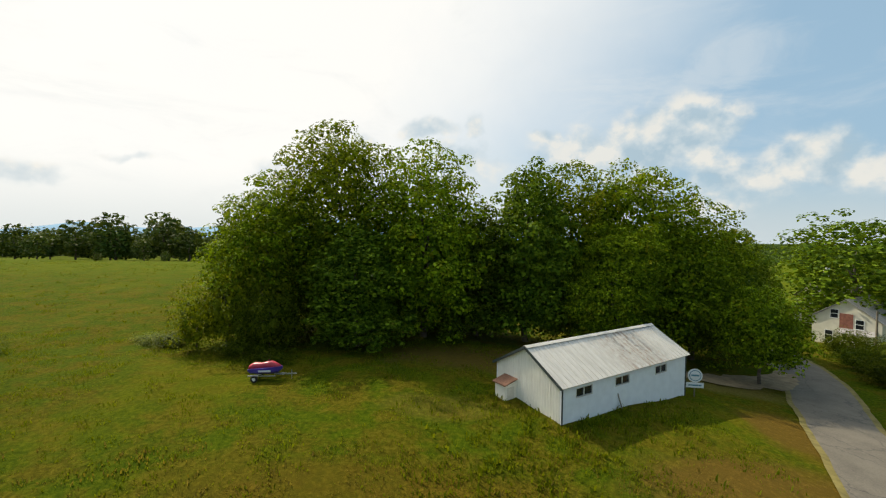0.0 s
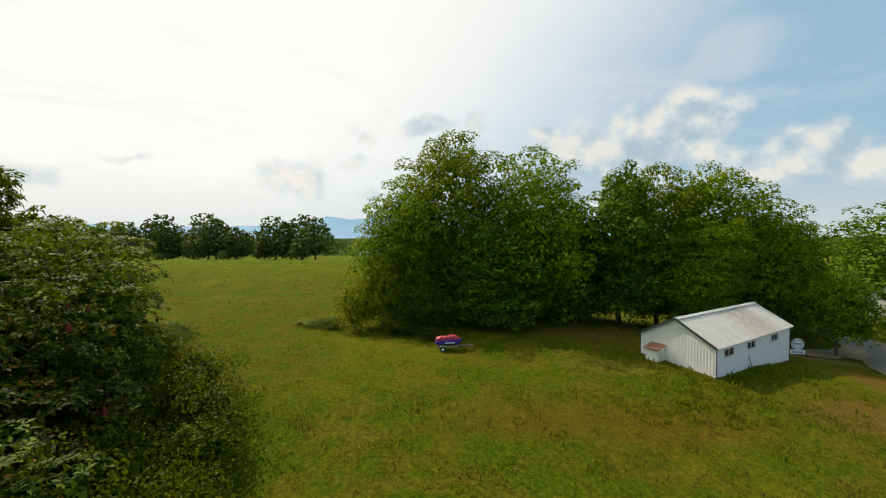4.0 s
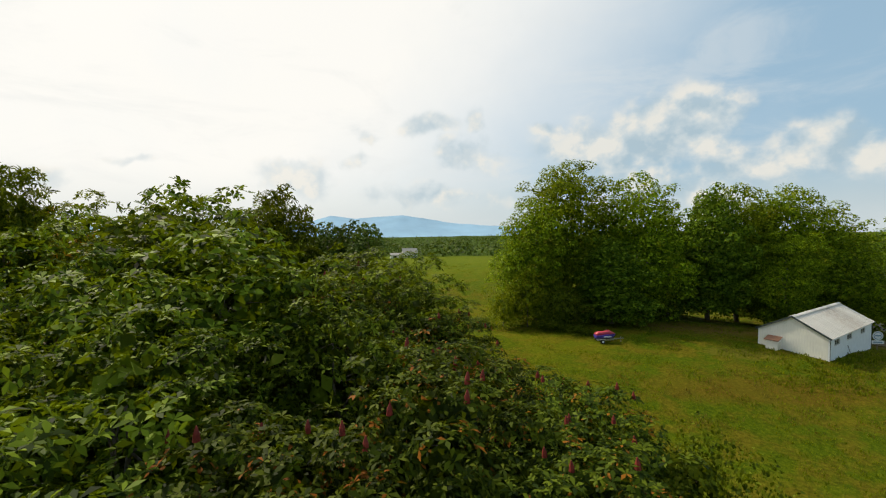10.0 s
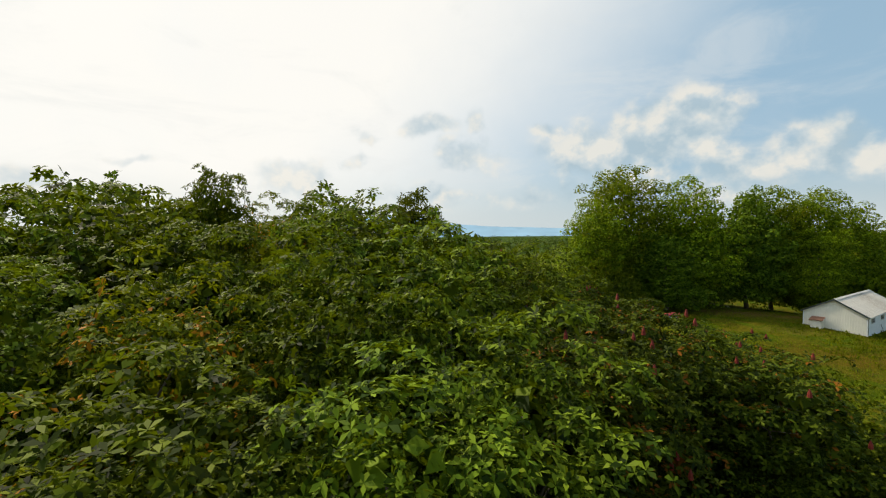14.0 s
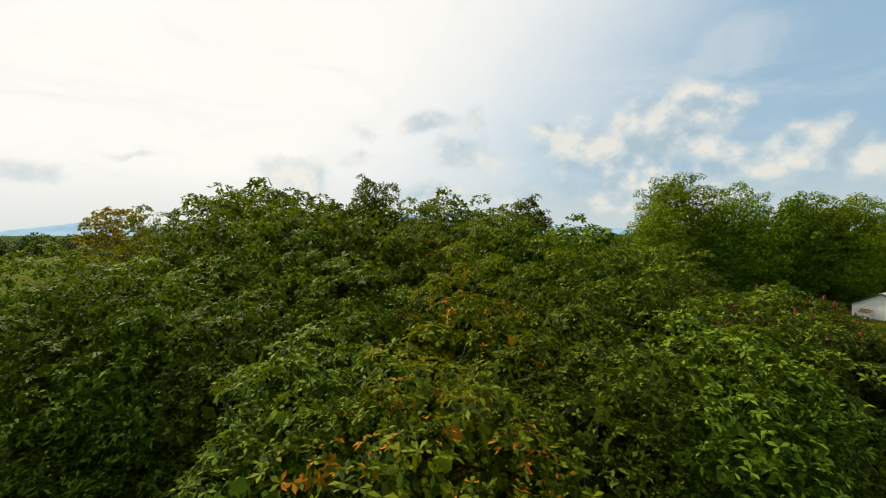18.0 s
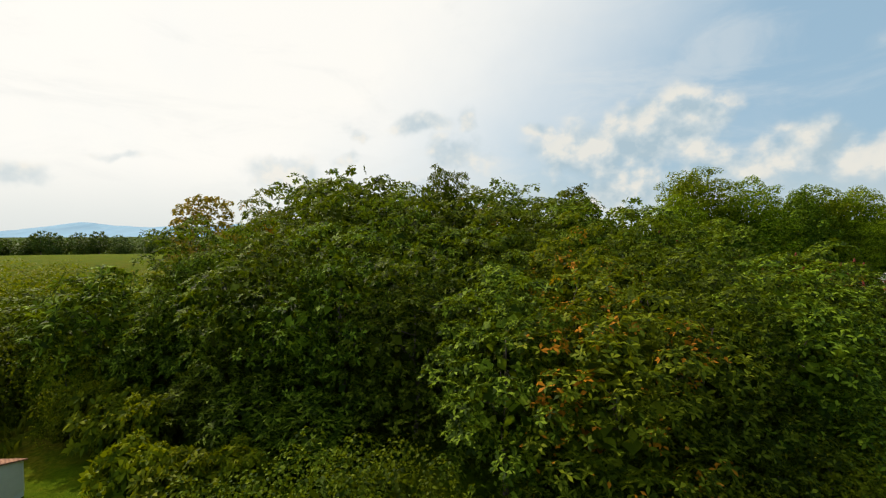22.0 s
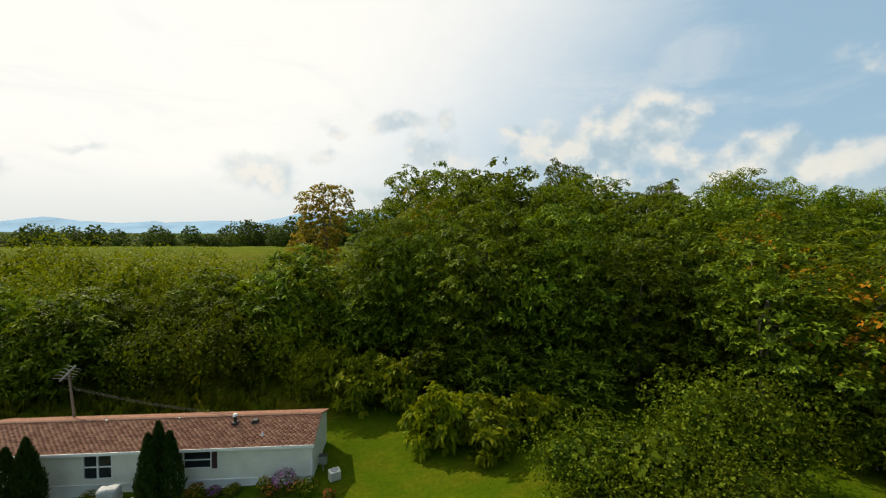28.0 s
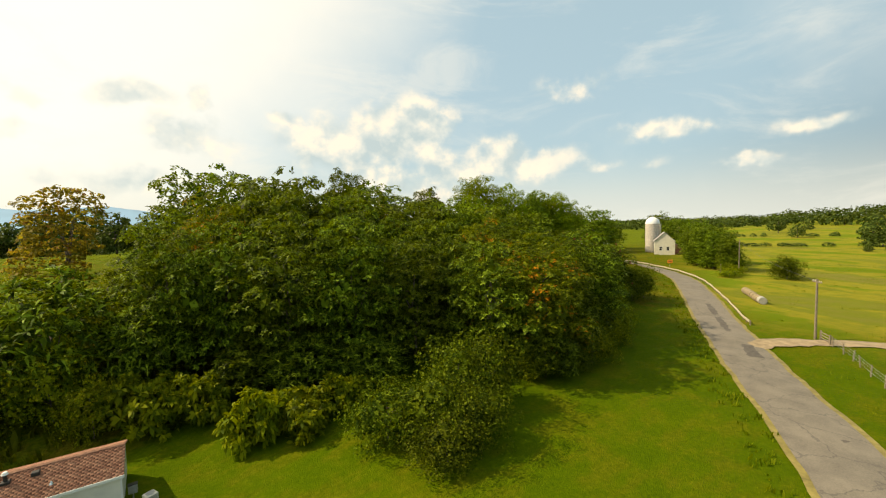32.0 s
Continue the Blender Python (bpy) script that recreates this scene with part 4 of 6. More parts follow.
for proto, x, y, top, wide, nominal, turn in YARD_TREES:
    yard = y > 50 and x < 60
    top += 1.0 if yard else 0.6
    y += 5.0 if yard else 0.0
    wide *= 1.1
    tall = top - ground_z(x, y) + 0.1
    m = Matrix.Translation((x, y, ground_z(x, y) - 0.1)) @ Matrix.Rotation(radians(turn), 4, "Z") @ Matrix.Diagonal((wide, wide, tall / nominal, 1))
    if proto in done:
        tagged(copy_thing(proto, m), group="yard trees")
    else:
        done.add(proto)
        first_poses[proto] = m
for proto in done:
    proto.matrix_basis = first_poses[proto]
    tagged(proto, group="yard trees")
settle(round_tree, 35.6, 57.0)
dying = make_tree("dying_tree", 36, 16, [(0, 0, 10.6, 2.8, 2.8, 3.0), (-1.5, 0.4, 13.0, 1.9, 1.9, 2.0), (1.7, 0, 13.4, 1.9, 1.8, 2.2), (0.2, 0.3, 14.6, 1.8, 1.6, 1.7), (-1.0, 0, 7.5, 3.0, 2.8, 3.0)], 4600, 0.36, LEAF_DYING, "half-bare dying tree with sparse yellow-green leaves", radius=0.3, tuft=0.22, core=0.06, kernel=False)
dying.matrix_basis = Matrix.Translation((-110.0, 31.0, ground_z(-110, 31) - 0.1)) @ Matrix.Diagonal((1.2, 1.2, 1.2, 1))

# ---- far woods, hills and mountains ----
far_a = make_tree("far_tree", 41, 12, [(0, 0, 6.5, 4.6, 4.6, 5.4), (1.5, 0.5, 5.0, 4.2, 4.2, 4.2)], 560, 1, LEAF_FAR, "dark green tree in the hedgerow behind the field", radius=0.3, tuft=0.22, core=0.4, hold=0.95, low=-0.6, jut=0.4)
far_b = make_tree("far_tree", 42, 14, [(0, 0, 7.5, 4.0, 4.0, 6.4), (-0.6, 0.3, 4.5, 4.6, 4.6, 4.0)], 560, 1, LEAF_FAR, "tall green tree in the hedgerow behind the field", radius=0.3, tuft=0.24, core=0.4, hold=0.95, low=-0.6, jut=0.4)
rnd = random.Random(9)
far_places = []
for i in range(66):
    west = i < 45
    far_places.append((-430 + i * 6.2 if west else -436 + i * 5.6 + rnd.uniform(-2, 2), (275 if west else 185) + rnd.uniform(-10, 14), (9.5 if west else 16.6) + rnd.uniform(-2.5, 2.6)))
far_places = [(x, y, top - 1.6 if x < -142 and y < 230 else top) for x, y, top in far_places]
far_places += [(-119.0, 150.0, 8.8), (-97.0, 152.0, 8.2)]
for i in range(14):
    far_places.append((250 + i * 16 + rnd.uniform(-6, 6), -70 + rnd.uniform(0, 160), 9 + rnd.uniform(0, 5)))
far_places += [(185, 6, 10.5), (188, 10, 9.0), (208, -32, 9), (214, -36, 8), (152, -2, 2.4), (158, -6, 2.0), (148, 4, 2.2)]
for i, (x, y, top) in enumerate(far_places):
    proto = far_a if i % 2 else far_b
    nominal = 11.5 if i % 2 else 14.0
    tall = max(top - ground_z(x, y), 2.5)
    m = Matrix.Translation((x, y, ground_z(x, y) - 0.2)) @ Matrix.Rotation(rnd.random() * 6.28, 4, "Z") @ Matrix.Diagonal((tall / 11.5, tall / 11.5, tall / nominal, 1))
    if i < 2:
        proto.matrix_basis = m
        tagged(proto, group="far trees")
    else:
        tagged(copy_thing(proto, m), group="far trees")


def far_wood(name, seed, places, count, size, mat, label):
    """One sheet of many far tree heads."""
    rng = np.random.default_rng(seed)
    lobes = []
    for x, y, z, r, h in places:
        lobes.append((x, y, z, r, r, h))
    pts, out = shell(rng, lobes, count, 0.3, -0.2)
    v, f = broad_leaves(rng, pts, out, size, 0.5, 0.45)
    return tagged(new(name, mesh_np(name, v, f, mat)), label, "woods", kind="stuff")


rng = np.random.default_rng(77)
places = []
for i in range(900):
    y = 335 + rng.random() ** 1.7 * 1300
    x = (rng.random() * 3.4 - 2.0) * y * 0.9
    places.append((x, y, ground_z(x, y) + 2, 7 + y * 0.010, 7 + 5 * rng.random() + y * 0.003))
far_wood("far_woods", 5, places, 62000, 2.9, LEAF_FAR, "hazy green woodland filling the valley")
places = []
for i in range(420):
    x = 430 + rng.random() ** 1.6 * 700
    y = -330 + rng.random() * 760
    places.append((x, y, ground_z(x, y) + 3, 10 + 5 * rng.random(), 8 + 6 * rng.random()))
far_wood("hill_woods", 6, places, 42000, 2.8, LEAF_FAR, "dark green woods on the far side of the pastures")

places = []
for i in range(120):
    x = -450 + i * 2.6 + rng.normal(0, 1.0)
    y = 292 + rng.normal(0, 5)
    places.append((x, y, ground_z(x, y) + 2.2, 4.0 + 2 * rng.random(), 4.6 + 2.0 * rng.random()))
for i in range(60):
    x = -196 + i * 2.1 + rng.normal(0, 1.0)
    y = 205 + rng.normal(0, 4)
    places.append((x, y, ground_z(x, y) + 4.5, 4.2 + 2 * rng.random(), 8.0 + 3.5 * rng.random()))
far_wood("field_edge_thicket", 8, places, 26000, 1.1, LEAF_FAR, "unbroken green thicket along the far edge of the field")

for k, (x0, y0, x1, y1, m) in enumerate(((150, 60, 215, -60, 26), (235, 120, 300, -40, 26), (110, -12, 150, -70, 14))):
    places = []
    for i in range(m):
        t = (i + rng.random() * 0.8) / m
        if rng.random() < 0.2:
            continue
        x, y = x0 + (x1 - x0) * t + rng.normal(0, 1.5), y0 + (y1 - y0) * t + rng.normal(0, 1.5)
        places.append((x, y, ground_z(x, y) + 0.6, 2.0 + 1.6 * rng.random(), 1.2 + 1.4 * rng.random()))
    far_wood("hedgerow", 20 + k, places, 3500, 0.7, LEAF_FAR, "ragged green hedgerow between pasture strips")

# the haze of distance is put into the mountains' blue base colour
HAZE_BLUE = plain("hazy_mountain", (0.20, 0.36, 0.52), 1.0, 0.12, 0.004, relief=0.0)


def mountain(name, seed, x0, x1, y, tops, label):
    rng = np.random.default_rng(seed)
    xs = np.linspace(x0, x1, 90)
    ridge = np.interp(xs, [p[0] for p in tops], [p[1] for p in tops])
    ridge = ridge + np.convolve(rng.normal(0, 5, 90), np.ones(5) / 5, "same") * np.clip(ridge / 80, 0, 1)
    verts, quads = [], []
    rows = 8
    for j in range(rows + 1):
        s = j / rows
        for i, x in enumerate(xs):
            verts.append((x, y - 900 * (1 - s), -30 + (ridge[i] + 30) * (s ** 1.2) + (rng.normal(0, 4) if 0 < j < rows else 0)))
    for j in range(rows):
        for i in range(89):
            a = j * 90 + i
            quads.append((a, a + 1, a + 91, a + 90))
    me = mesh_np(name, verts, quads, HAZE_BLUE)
    for f in me.polygons:
        f.use_smooth = True
    return tagged(new(name, me), label, "mountain", kind="structure")


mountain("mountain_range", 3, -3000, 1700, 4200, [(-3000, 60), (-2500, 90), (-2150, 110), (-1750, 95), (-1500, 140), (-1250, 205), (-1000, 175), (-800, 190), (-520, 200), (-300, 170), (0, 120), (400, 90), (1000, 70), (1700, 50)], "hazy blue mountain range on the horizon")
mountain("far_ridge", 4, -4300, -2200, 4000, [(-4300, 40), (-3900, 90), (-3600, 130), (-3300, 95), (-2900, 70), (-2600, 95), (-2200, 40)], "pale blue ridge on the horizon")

# ---- the shed ----
WHITE_WALL = plain("white_wall_paint", (0.86, 0.88, 0.89), 0.7, 0.07, 1.4)
SHED_RIB = plain("ribbed_white_steel", (0.86, 0.84, 0.76), 0.55, 0.10, 0.9)


def rusty_roof():
    m, n, p = material("weathered_steel_roof", 0.55)
    at = own_place(n)
    grime = n.noise(n.vmath("MULTIPLY", at, (2.2, 0.35, 0.35)), 1.0, 6, 0.65)
    spots = n.noise(at, 2.2, 6, 0.7)
    sep = n.add("ShaderNodeSeparateXYZ", ins={0: at})
    col = n.ramp(grime, [(0.3, (0.46, 0.43, 0.38)), (0.52, (0.66, 0.63, 0.57)), (0.75, (0.78, 0.75, 0.69))])
    where = n.math("MULTIPLY", n.step(sep.outputs[0], 6.0, 9.5), n.math("SUBTRACT", 1.0, n.step(sep.outputs[0], 11.5, 14.5)))
    rust = n.math("MULTIPLY", n.step(n.math("ADD", n.math("MULTIPLY", grime, 0.5), n.math("MULTIPLY", spots, 0.5)), 0.42, 0.62), n.math("ADD", n.math("MULTIPLY", where, 0.75), 0.12))
    col = n.mix(rust, col, n.ramp(spots, [(0.35, (0.13, 0.065, 0.03)), (0.7, (0.33, 0.20, 0.11))]))
    n.put(p.inputs["Base Color"], col)
    p.inputs["Metallic"].default_value = 0.05
    bump(n, p, spots, 0.15, 0.01)
    return m


ROOF_STEEL = rusty_roof()
DARK_TRIM = plain("dark_green_trim", (0.035, 0.05, 0.05), 0.6, 0.3, 2.0)
GLASS_DARK = plain("dark_window_glass", (0.02, 0.024, 0.028), 0.12, 0.3, 1.0, relief=0)
FRAME_WHITE = plain("window_frame_paint", (0.68, 0.66, 0.58), 0.6, 0.12, 3.0)
RUST_BROWN = plain("brown_shingle", (0.22, 0.11, 0.07), 0.85, 0.35, 5.0)
GALV = plain("galvanised_steel", (0.42, 0.43, 0.43), 0.45, 0.2, 5.0, metal=0.7)
SIGN_WHITE = plain("sign_board", (0.72, 0.74, 0.74), 0.6, 0.08, 4.0)
SIGN_INK = plain("sign_print", (0.10, 0.24, 0.30), 0.6, 0.1, 4.0)
CONCRETE = plain("concrete", (0.42, 0.40, 0.36), 0.9, 0.25, 2.0)

SHED_AT, SHED_TURN, SHED_L, SHED_W, SHED_H, SHED_RIDGE = (8.4, 39.1, 2.3), 33.0, 16.2, 6.9, 2.6, 4.55


def make_shed():
    s = thing("metal_shed", SHED_AT, "white metal shed with low gabled rusty roof", "shed", turn=SHED_TURN)
    L, W, H, R = SHED_L, SHED_W, SHED_H, SHED_RIDGE
    low = -1.7
    part("foundation", boxed((0.05, 0.05, low), (L - 0.05, W - 0.05, 0.03)), CONCRETE, s)
    # long walls with window openings, as solid pieces between the openings
    wins = ((1.5, 3.2), (6.0, 7.7), (11.4, 13.0))
    z0, z1 = 1.55, 2.15
    b = wall_with_holes(L, H, [(w[0], w[1], z0, z1) for w in wins], 0.14, 0.0, low + 0.25)
    part("front_wall", b, WHITE_WALL, s, "smooth white painted long wall")
    part("back_wall", boxed((0, W - 0.14, low + 0.25), (L, W, H)), WHITE_WALL, s)
    for name, x in (("gable_wall", 0.0), ("end_wall", L - 0.14)):
        part(name, prism(bmesh.new(), [(0.14, low + 0.25), (W - 0.14, low + 0.25), (W - 0.14, H), (W / 2, R - 0.12), (0.14, H)], 0, 0.14), SHED_RIB, s).matrix_local = Matrix.Translation((x + 0.14 if x == 0 else x + 0.14, 0, 0)) @ Matrix.Rotation(radians(90), 4, "Z")
    # raised ribs of the gable sheeting
    b = bmesh.new()
    k = 26
    for i in range(1, k):
        y = W * i / k
        top = H + (R - H) * (1 - abs(y - W / 2) / (W / 2)) - 0.16
        box(b, (-0.03, y - 0.035, low + 0.3), (0.0, y + 0.035, top))
    part("sheeting_ribs", b, SHED_RIB, s)
    for x in (-0.035,):
        part("corner_trim", boxed((x, -0.035, low + 0.25), (0.10, 0.0, H)), DARK_TRIM, s, "dark corner trim")
        part("corner_trim", boxed((L - 0.10, -0.035, low + 0.25), (L + 0.035, 0.0, H)), DARK_TRIM, s, "dark corner trim")
    # roof slopes with standing seams, one sheet after another
    slope = math.hypot(W / 2 + 0.25, (R - H) * (W / 2 + 0.25) / (W / 2))
    pitch = math.atan2(R - H, W / 2)
    for name, y, turn in (("roof_slope", 0, 1), ("roof_slope", 1, -1)):
        b = bmesh.new()
        box(b, (-0.25, 0, -0.05), (L + 0.25, slope, 0.0))
        o = part(name, b, ROOF_STEEL, s, "weathered steel roofing streaked with rust")
        if turn == 1:
            o.matrix_local = Matrix.Translation((0, -0.25, H + 0.06 - 0.25 * math.tan(pitch))) @ Matrix.Rotation(pitch, 4, "X")
        else:
            o.matrix_local = Matrix.Translation((L, W + 0.25, H + 0.06 - 0.25 * math.tan(pitch))) @ Matrix.Rotation(math.pi, 4, "Z") @ Matrix.Rotation(pitch, 4, "X")
        first = None
        for i in range(31):
            x = -0.2 + (L + 0.4) * i / 30
            if first is None:
                first = part("roof_seam", boxed((-0.022, 0.01, 0.0), (0.022, slope - 0.01, 0.04)), ROOF_STEEL, o)
                first.location = (x, 0, 0)
            else:
                q = child(new("roof_seam", first.data), o)
                q.location = (x, 0, 0)
    part("ridge_cap", prism(bmesh.new(), [(-0.3, -0.10), (0, 0.04), (0.3, -0.10), (0, 0.0)], -0.26, L + 0.26), ROOF_STEEL, s).matrix_local = Matrix.Translation((0, W / 2, R + 0.10)) @ Matrix.Rotation(radians(-90), 4, "Z")
    for sgn in (0, 1):
        b = bmesh.new()
        box(b, (-0.29, 0, -0.16), (-0.25, slope, 0.045))
        o = part("rake_trim", b, DARK_TRIM, s, "dark trim along the gable edge")
        if sgn == 0:
            o.matrix_local = Matrix.Translation((0, -0.25, H + 0.06 - 0.25 * math.tan(pitch))) @ Matrix.Rotation(pitch, 4, "X")
        else:
            o.matrix_local = Matrix.Translation((0, W + 0.25, H + 0.06 - 0.25 * math.tan(pitch))) @ Matrix.Rotation(-pitch, 4, "X") @ Matrix.Translation((0, -slope, 0))
    for w in wins:
        wn = part("window", boxed((w[0], 0.08, z0), (w[1], 0.10, z1)), GLASS_DARK, s, "dark sliding window")
        for lo, hi in (((w[0] - 0.05, -0.03, z0 - 0.06), (w[1] + 0.05, 0.06, z0)), ((w[0] - 0.05, -0.02, z1), (w[1] + 0.05, 0.06, z1 + 0.05)), ((w[0] - 0.05, -0.02, z0), (w[0], 0.06, z1)), ((w[1], -0.02, z0), (w[1] + 0.05, 0.06, z1)), (((w[0] + w[1]) / 2 - 0.025, 0.0, z0), ((w[0] + w[1]) / 2 + 0.025, 0.07, z1))):
            part("window_frame", boxed(lo, hi), FRAME_WHITE, wn)
    # lean-to closet on the gable
    y0, y1 = 4.5, 5.7
    a = part("closet", prism(bmesh.new(), [(-1.15, -0.7), (-0.03, -0.7), (-0.03, 1.75), (-1.15, 1.45)], y0, y1), SHED_RIB, s, "small white lean-to closet on the gable wall")
    part("closet_roof", prism(bmesh.new(), [(-1.32, 1.43), (-0.03, 1.78), (-0.03, 1.86), (-1.32, 1.51)], y0 - 0.15, y1 + 0.15), RUST_BROWN, a, "brown shingled lean-to roof")
    part("closet_door", boxed((-0.95, y0 - 0.03, -0.55), (-0.25, y0 - 0.002, 1.25)), FRAME_WHITE, a)
    return s


make_shed()

# ---- the mobile home ----
SIDING_M, n, p = material("lap_siding", 0.6)
at = own_place(n)
sep = n.add("ShaderNodeSeparateXYZ", ins={0: at})
lap = n.math("FRACT", n.math("DIVIDE", sep.outputs[2], 0.115))
dirt = n.noise(at, 1.1, 5)
n.put(p.inputs["Base Color"], n.ramp(dirt, [(0.3, (0.70, 0.69, 0.60)), (0.7, (0.81, 0.80, 0.70))]))
bump(n, p, lap, 0.9, 0.02)
SHINGLE_M, n, p = material("brown_roof_shingles", 0.92)
isl = n.add("ShaderNodeNewGeometry").outputs["Random Per Island"]
grit = n.noise(own_place(n), 40.0, 3)
n.put(p.inputs["Base Color"], n.ramp(n.math("ADD", n.math("MULTIPLY", isl, 0.8), n.math("MULTIPLY", grit, 0.25)), [(0.1, (0.16, 0.066, 0.038)), (0.5, (0.25, 0.112, 0.066)), (0.9, (0.33, 0.165, 0.10))]))
WHITE_TRIM = plain("white_trim", (0.76, 0.77, 0.74), 0.5, 0.08, 2.0)
SHUTTER = plain("maroon_shutter", (0.055, 0.018, 0.022), 0.6, 0.2, 4.0)
BLACK = plain("black_metal", (0.02, 0.02, 0.02), 0.5, 0.3, 4.0)
CHROME = plain("bright_metal", (0.75, 0.73, 0.66), 0.25, 0.1, 4.0, metal=0.9)
CURTAIN = plain("curtain", (0.45, 0.47, 0.44), 0.9, 0.2, 6.0)
OLD_WOOD = plain("grey_weathered_wood", (0.20, 0.165, 0.12), 0.9, 0.35, 5.0, relief=0.5)
PALE_WOOD = plain("pale_lumber", (0.48, 0.40, 0.28), 0.85, 0.25, 5.0, relief=0.4)
TARP = plain("grey_cover", (0.36, 0.37, 0.37), 0.7, 0.35, 5.0, relief=0.5)
CREAM = plain("cream_plastic", (0.70, 0.66, 0.55), 0.5, 0.1, 3.0)


def tabs(length, slope, wide, deep):
    """Rows of thin overlapping shingle tabs on a slope that starts at the eave."""
    rng = np.random.default_rng(8)
    v, f = [], []
    rows = int(slope / deep)
    for r in range(rows):
        y0 = r * deep
        off = 0.5 * wide * (r % 2) + rng.uniform(0, 0.05)
        for c in range(int(length / wide) + 1):
            x0, x1 = max(0, c * wide - off) + 0.004, min(length, (c + 1) * wide - off) - 0.004
            if x1 - x0 < 0.03:
                continue
            b, j = len(v), rng.uniform(-0.008, 0.008)
            for z0, z1 in ((0.0, 0.0), (0.016 + rng.uniform(0, 0.006), 0.008)):
                v += [(x0, y0 + j, z0), (x1, y0 + j, z0), (x1, y0 + deep + 0.02, z1), (x0, y0 + deep + 0.02, z1)]
            f += [(b + 4, b + 5, b + 6, b + 7), (b, b + 1, b + 5, b + 4), (b + 1, b + 2, b + 6, b + 5), (b + 3, b, b + 4, b + 7)]
    return v, f


def window(parent, x0, x1, z0, z1, y=0.0, panes=1, cross=True, frame_mat=None, glass=None):
    fm = frame_mat or WHITE_TRIM
    w = part("window", boxed((x0, y + 0.07, z0), (x1, y + 0.085, z1)), glass or GLASS_DARK, parent, "dark glass window in a white frame")
    e = 0.05
    for lo, hi in (((x0 - e, y - 0.03, z0 - e), (x1 + e, y + 0.05, z0)), ((x0 - e, y - 0.03, z1), (x1 + e, y + 0.05, z1 + e)), ((x0 - e, y - 0.03, z0), (x0, y + 0.05, z1)), ((x1, y - 0.03, z0), (x1 + e, y + 0.05, z1))):
        part("window_frame", boxed(lo, hi), fm, w)
    for i in range(1, panes):
        x = x0 + (x1 - x0) * i / panes
        part("mullion", boxed((x - 0.045, y - 0.02, z0), (x + 0.045, y + 0.06, z1)), fm, w)
    if cross:
        z = (z0 + z1) / 2
        part("sash_rail", boxed((x0, y - 0.015, z - 0.025), (x1, y + 0.065, z + 0.025)), fm, w)
    return w


HOME_AT, HOME_TURN = (-122.8, -10.05, -3.0), 2.0


